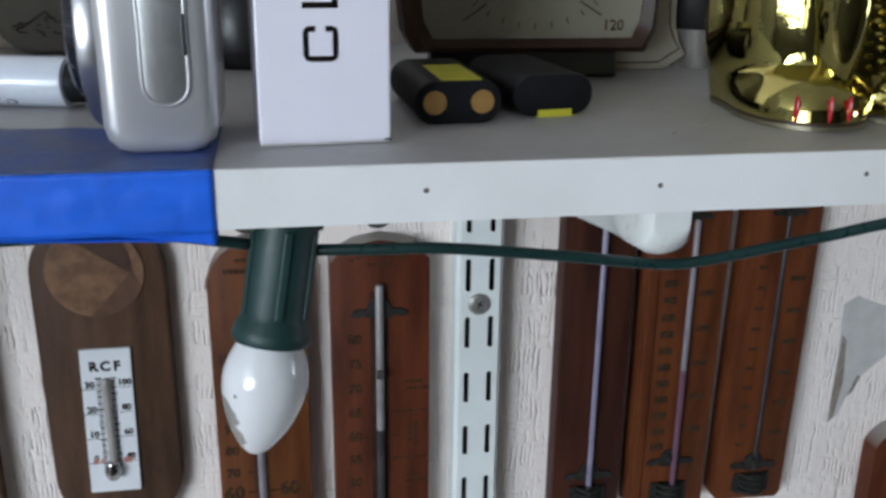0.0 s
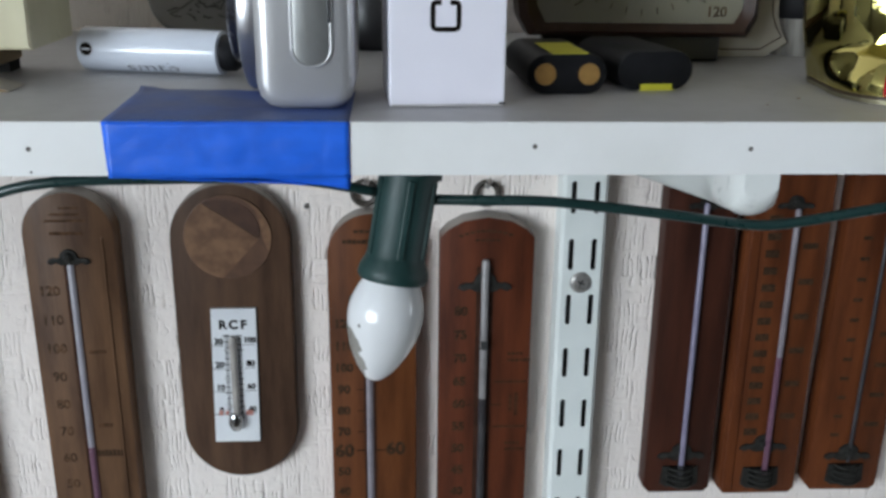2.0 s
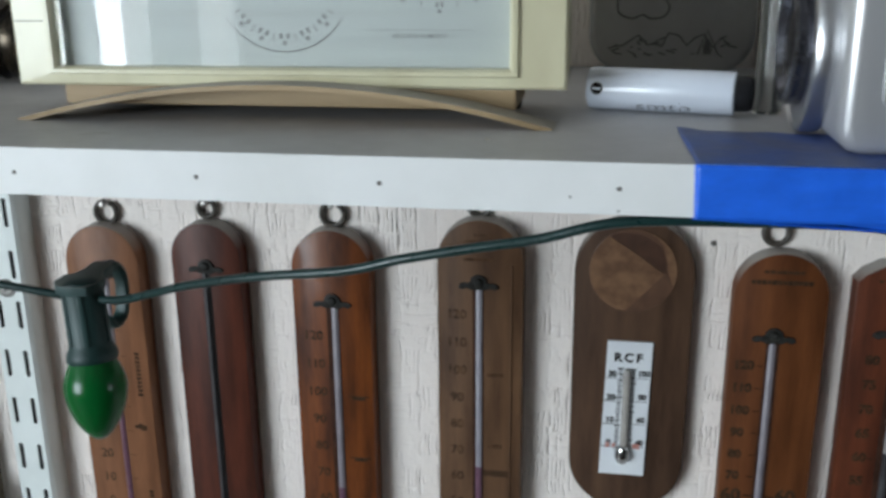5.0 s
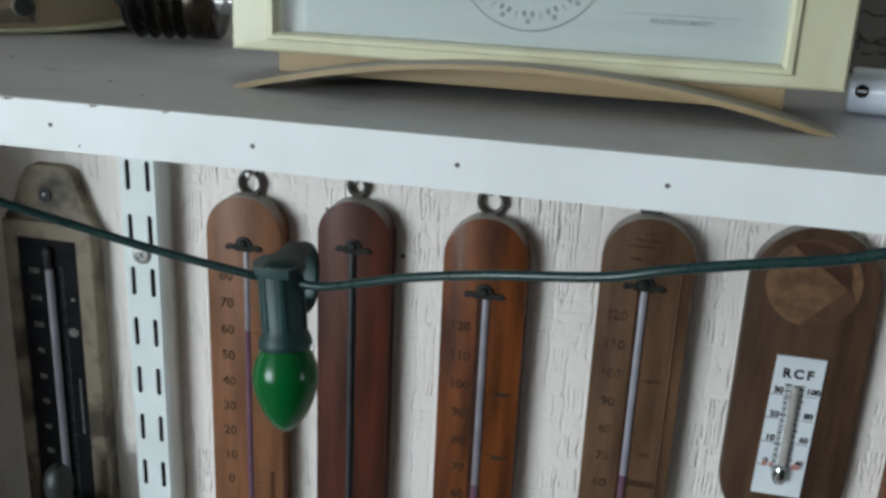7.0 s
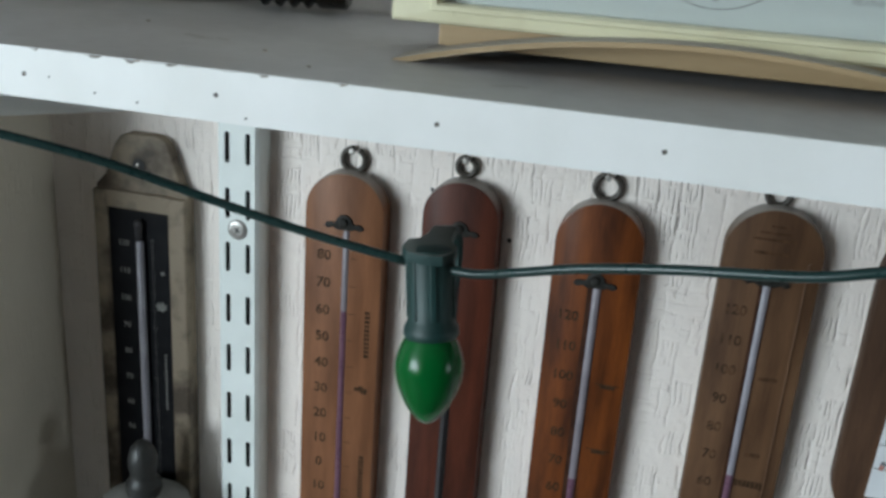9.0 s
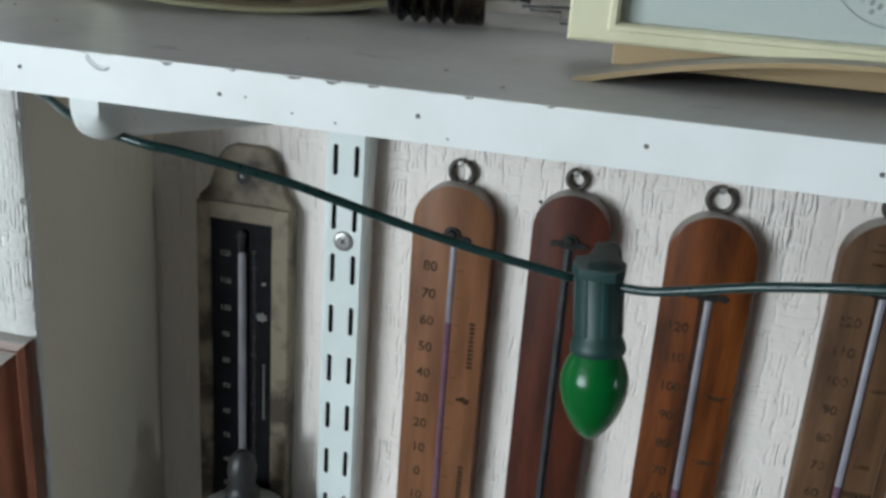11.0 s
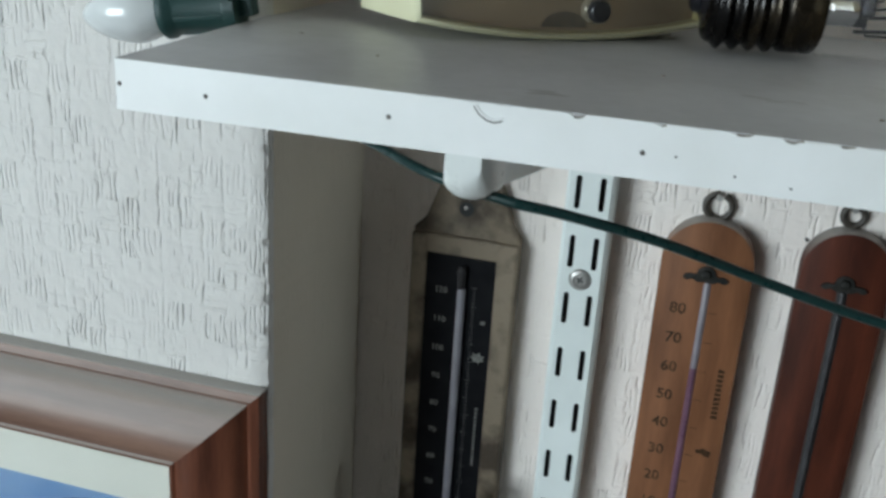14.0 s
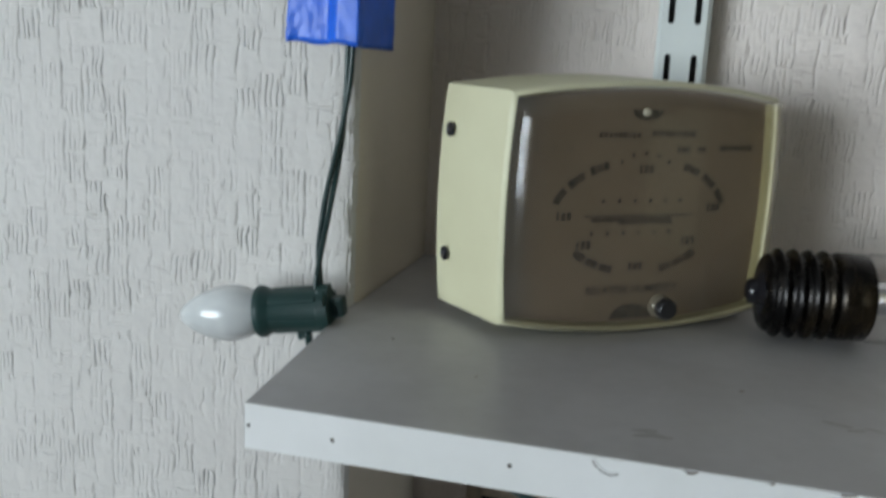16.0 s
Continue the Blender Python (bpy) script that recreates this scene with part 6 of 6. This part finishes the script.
# ---- bow-fronted dial in the alcove corner ----
CREAM = mat("cream_moulded_plastic", (0.7, 0.68, 0.47), (0.64, 0.61, 0.41), rough=0.4, scale=12)
TAN_DIAL = mat("brown_aged_dial", (0.25, 0.185, 0.128), (0.215, 0.158, 0.106), rough=0.55, scale=22)
t = thing("corner_gauge", (-545, 185, 0), "cream plastic gauge with a bowed clear cover over a brown dial", "gauge")
mt = Matrix.Translation((-579, 110, 0)) @ Matrix.Rotation(radians(36), 4, "Z")
W_, H_, D_ = 150.0, 120.0, 52.0


def face_point(u, v, inset=0.0, bow=3.0):
    """A point on the bowed front: u across and v up, both 0 to 1."""
    s, q = 2 * u - 1, 2 * v - 1
    ix = inset if inset < 4 else 1.55 * inset
    x = W_ / 2 + s * (W_ / 2 - ix) * (1 - 0.035 * q * q)
    z = H_ / 2 + q * (H_ / 2 - inset) * (1 - 0.11 * s * s) + 0.2
    return Vector((x, -bow * (1 - s * s), z))


def outline(inset, y_off, bow=3.0, n=12):
    e = [(k / n, 0) for k in range(n)] + [(1, k / n) for k in range(n)] + [(1 - k / n, 1) for k in range(n)] + [(0, 1 - k / n) for k in range(n)]
    return [face_point(u, v, inset, bow) + Vector((0, y_off, 0)) for u, v in e]


b = bmesh.new()
loops = []
back = [Vector((p.x - 10 * (1 - p.x / W_), D_, p.z)) for p in outline(0, 0, 0)]
for loop in (back, outline(0, 4), outline(0.5, 1.8), outline(1.4, 0.4), outline(2.4, -0.2), outline(3.0, 0.3), outline(3.4, 1.5)):
    loops.append([b.verts.new(p) for p in loop])
b.faces.new(loops[0])
for p, q in zip(loops, loops[1:]):
    for i in range(len(p)):
        j = (i + 1) % len(p)
        b.faces.new((p[i], p[j], q[j], q[i]))
bmesh.ops.recalc_face_normals(b, faces=b.faces[:])
part("case", moved(b, mt), CREAM, t, smooth=True)


def panel(inset, y_off, n=14):
    b = bmesh.new()
    g = [[b.verts.new(face_point(i / n, j / n, inset) + Vector((0, y_off, 0))) for j in range(n + 1)] for i in range(n + 1)]
    for i in range(n):
        for j in range(n):
            b.faces.new((g[i][j], g[i + 1][j], g[i + 1][j + 1], g[i][j + 1]))
    bmesh.ops.recalc_face_normals(b, faces=b.faces[:])
    return b


DIAL_DEPTH = 7.0   # the dial lies back inside the case

dial = part("dial", moved(panel(3.7, DIAL_DEPTH), mt), TAN_DIAL, t, "brown aged dial", smooth="all")
rim = bmesh.new()
loops = [[rim.verts.new(p) for p in outline(g, y)] for g, y in ((3.3, 0.9), (3.5, 3.0), (3.8, 8.0))]
for p, q in zip(loops, loops[1:]):
    for i in range(len(p)):
        j = (i + 1) % len(p)
        rim.faces.new((p[i], p[j], q[j], q[i]))
bmesh.ops.recalc_face_normals(rim, faces=rim.faces[:])
# inner rim coloured darker and more amber than the cream case
part("inner_rim", moved(rim, mt), mat("amber_rim_plastic", (0.32, 0.285, 0.15), (0.26, 0.23, 0.12), rough=0.5, scale=30), t, "amber inner rim round the dial, darker than the case", smooth=True)
cover = bmesh.new()
loops = [[cover.verts.new(p) for p in outline(g, y)] for g, y in ((2.4, 0.2), (2.8, -4.5), (4.3, -8.0), (6.2, -10.5), (8.6, -11.8), (11.0, -12.3))]
for p, q in zip(loops, loops[1:]):
    for i in range(len(p)):
        j = (i + 1) % len(p)
        cover.faces.new((p[i], p[j], q[j], q[i]))
join(cover, panel(11.0, -12.3))
bmesh.ops.remove_doubles(cover, verts=cover.verts, dist=0.01)
bmesh.ops.recalc_face_normals(cover, faces=cover.faces[:])
ob = part("clear_cover", moved(cover, mt), hazy("clear_gauge_cover", (0.86, 0.82, 0.73), (0.62, 0.58, 0.5), 0.07), t, "slightly yellowed clear cover", smooth="all")
ob.visible_shadow = False


def on_dial(x, z, w, h, turn=0.0, bm=None, lift=0.25):
    """A printed bar on the bowed dial at x across and z up, in mm."""
    x -= 3.2
    q = 2 * x / W_ - 1
    p = Vector((x, DIAL_DEPTH - 3.0 * (1 - q * q), z))
    return join(bm, moved(box(-w / 2, w / 2, -lift, 0.1, -h / 2, h / 2), Matrix.Translation(p) @ Matrix.Rotation(radians(-turn), 4, "Y")))


b = None
rnd = random.Random(9)
cx, cz = 79.0, 55.0
# four arcs of close print round the middle
for a0, a1, rx, rz in ((164.5, 114, 47.5, 28), (62.7, 14, 47.5, 28), (218, 250.6, 43, 26.2), (288, 318.2, 43, 26.2)):
    n = 11
    for k in range(n):
        if k % 4 == 3:
            continue
        an = radians(a0 + (a1 - a0) * (k + 0.5) / n)
        x, z = cx + rx * math.cos(an), cz + rz * math.sin(an)
        slope = math.degrees(math.atan2(rz * math.cos(an), -rx * math.sin(an)))
        b = on_dial(x, z, 2.9, rnd.uniform(3.2, 4.2), slope, b)
# lines of small print, as plain bars
for x0, x1, z, h in ((54, 76, 94.5, 3.4), (82, 105, 95.5, 3.4), (97, 104, 87.8, 3.2), (109, 113, 88, 3.2), (122, 140, 88.5, 3.0), (22, 45, 88, 1.0), (58, 104, 63.4, 2.2), (53, 101, 48.0, 2.2)):
    step = 2.5 if h > 2.5 else 8.5
    x = x0
    while x < x1:
        b = on_dial(x, z, rnd.uniform(1.4, 2.0), h * rnd.uniform(0.7, 1.0), 0, b)
        x += step
for x, z in ((79.4, 78.6), (37.4, 56.4), (120, 59.4), (48.6, 42.6), (106.9, 43.3), (77.8, 31.5)):
    b = on_dial(x - 2.6, z, 1.3, 4.2, 0, b)
    b = on_dial(x + 0.3, z, 2.2, 3.8, 0, b)
    b = on_dial(x + 3.2, z, 2.0, 3.8, 0, b)
for x, z in ((66, 82), (72, 85), (79, 86), (86, 85), (92, 82)):
    b = on_dial(x, z, 1.3, 1.9, 0, b)
for x, z, w, h in ((78, 56.3, 60, 0.8), (74, 54.5, 44, 1.8), (82, 52.8, 30, 1.2)):
    b = on_dial(x, z, w, h, 0, b)
letters("RELATIVE HUMIDITY", 5.6, Matrix.Translation((74.3, DIAL_DEPTH - 3.2, 20.0)), b, bold=0.01)
for x, z, half in ((74.8, 106.5, 8.5), (74.8, 5.6, 11.5)):   # half-round openings top and bottom
    sign = -1 if z > 50 else 1
    arc = [(x + half * math.cos(w), z + sign * 0.62 * half * math.sin(w)) for w in [math.pi * k / 14 for k in range(15)]]
    b = join(b, slab(arc if sign < 0 else arc[::-1], DIAL_DEPTH - 3.3, DIAL_DEPTH - 2.8))
moved(b, mt)
part("dial_print", b, mat("dark_dial_ink", (0.03, 0.023, 0.017), (0.1, 0.078, 0.055), scale=260), dial, "dark dial bars")
kn = mt @ Matrix.Translation((80.5, -13.5, 15.5)) @ pose(0, 0, 0, 90)
part("knob_ring", lathe([(0, -3), (5.8, -3), (6.0, -1), (5.5, 0.6), (4.8, 1.2), (0, 1.2)], kn, 30), mat("pale_collar", (0.2, 0.18, 0.145), rough=0.18, scale=60), t, "pale knob collar", smooth=True)
part("knob", lathe([(4.6, 1.2), (5.2, 2.2), (5.2, 5), (4.4, 6.2), (0, 6.4)], kn, 11), BLACK, t, "black setting knob", smooth=True)
part("top_pin", lathe([(0, 2), (1.6, 1.6), (2, 0), (0, 0)], mt @ Matrix.Translation((73.8, DIAL_DEPTH - 3.2, 105.2)) @ pose(0, 0, 0, 90), 16), mat("pale_pin", (0.75, 0.72, 0.62), rough=0.2, scale=90), t)
for z in (32.2, 92.5):
    part("case_screw", lathe([(0, 0.5), (1.6, 0.5), (2.0, 1.1), (3.2, 0.9), (3.6, 0), (0, 0)], mt @ Matrix.Translation((-8.6, 43, z)) @ pose(0, 0, 0, 0, -90), 20), GUNMETAL, t, "small dark case screw", smooth=True)

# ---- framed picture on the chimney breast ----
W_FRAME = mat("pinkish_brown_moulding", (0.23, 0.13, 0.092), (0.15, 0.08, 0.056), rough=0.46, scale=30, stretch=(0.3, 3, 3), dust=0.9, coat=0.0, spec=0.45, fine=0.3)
t = thing("framed_picture", (-870, FACE_Y, -520), "picture in a stepped reddish-brown wooden frame with a cream mount", "picture")
fx0, fx1, fz0, fz1 = -1090.0, -658.6, -520.0, -198.5
prof = [(0, 0), (0, -6), (1.2, -8), (5.5, -9.2), (7.2, -8.4), (8.6, -6.8), (10.0, -7.6), (11.2, -9.8), (18, -13.2), (26, -17.0), (31, -18.9), (36, -19.8), (41, -19.7), (45, -18.6), (47.6, -16.8), (48.6, -16.6), (50, -17.6), (52, -17.2), (53.3, -15), (53.5, -8)]
for name, ends in (("top_rail", ((fx0, fz1), (fx1, fz1))), ("right_stile", ((fx1, fz1), (fx1, fz0))), ("bottom_rail", ((fx1, fz0), (fx0, fz0))), ("left_stile", ((fx0, fz0), (fx0, fz1)))):
    b = bmesh.new()
    rows = []
    for (x, z) in ends:
        sx, sz = (1 if x == fx0 else -1), (1 if z == fz0 else -1)
        rows.append([b.verts.new((x + sx * p, FACE_Y - 0.5 + q, z + sz * p)) for p, q in prof])
    for i in range(len(prof) - 1):
        b.faces.new((rows[0][i], rows[0][i + 1], rows[1][i + 1], rows[1][i]))
    bmesh.ops.recalc_face_normals(b, faces=b.faces[:])
    part(name, b, W_FRAME if "stile" not in name else wood("moulding_" + name, (0.17, 0.06, 0.034), (0.075, 0.026, 0.016), rough=0.36, dust=0.5, coat=0.25), t, smooth=True)
part("mount", box(fx0 + 49, fx1 - 49, FACE_Y - 10, FACE_Y - 8.6, fz0 + 49, fz1 - 49), mat("cream_mount_board", (0.72, 0.72, 0.64), (0.68, 0.68, 0.6), rough=0.7, scale=30), t, "cream mount board")
PAINT = mat("blue_picture", (0.11, 0.24, 0.47), (0.2, 0.34, 0.55), rough=0.5, scale=18, stretch=(1, 1, 2))
pic = part("picture_sheet", box(fx0 + 80, fx1 - 80, FACE_Y - 10.3, FACE_Y - 9.8, fz0 + 84, fz1 - 86.5), PAINT, t, "blue picture print")
b = tube(spline([(-800, FACE_Y - 10.3, -300), (-770, FACE_Y - 10.3, -292), (-752, FACE_Y - 10.3, -298), (-745, FACE_Y - 10.3, -312)], 6), 0.8, 5)
tube([(-760, FACE_Y - 10.3, -296), (-742, FACE_Y - 10.3, -289), (-740, FACE_Y - 10.3, -300)], 0.6, 5, b)
part("drawn_lines", b, mat("dark_blue_ink", (0.02, 0.04, 0.1), scale=60), pic)
ob = part("picture_glass", box(fx0 + 51, fx1 - 51, FACE_Y - 12.4, FACE_Y - 12.0, fz0 + 51, fz1 - 51), pane("picture_glass", gloss=0.04), t)
ob.visible_shadow = False

# ---- below: a stoppered bottle on the next shelf down ----
solid("lower_shelf", box(SIDE_X + 2, SHELF_R, 20, 271, -560, -542, 0.6), WHITE_PAINT, (0, 140, -560), "plain white painted lower shelf board", "shelf")
t = thing("stoppered_bottle", (-569, 226, -542), "white bottle with a grey domed stopper standing in the corner", "bottle")
part("bottle_body", lathe([(0, -542), (34, -542), (36, -538), (36, -372), (31, -356), (20, -349), (12, -347), (0, -347)], Matrix.Translation((-569, 226, 0)), 40), mat("white_bottle", (0.3, 0.3, 0.28), rough=0.35, scale=30), t, smooth=True)
part("stopper", lathe([(11, -348), (12.6, -344), (12.4, -339), (9.4, -335.5), (8.8, -332), (10.0, -326), (10.2, -320), (8.4, -312.5), (5.0, -308), (2.2, -306.3), (0, -306)], Matrix.Translation((-569, 226, 0)), 32), mat("grey_glass_stopper", (0.03, 0.03, 0.029), (0.02, 0.021, 0.02), rough=0.45, scale=50), t, "dull grey domed stopper", smooth=True)
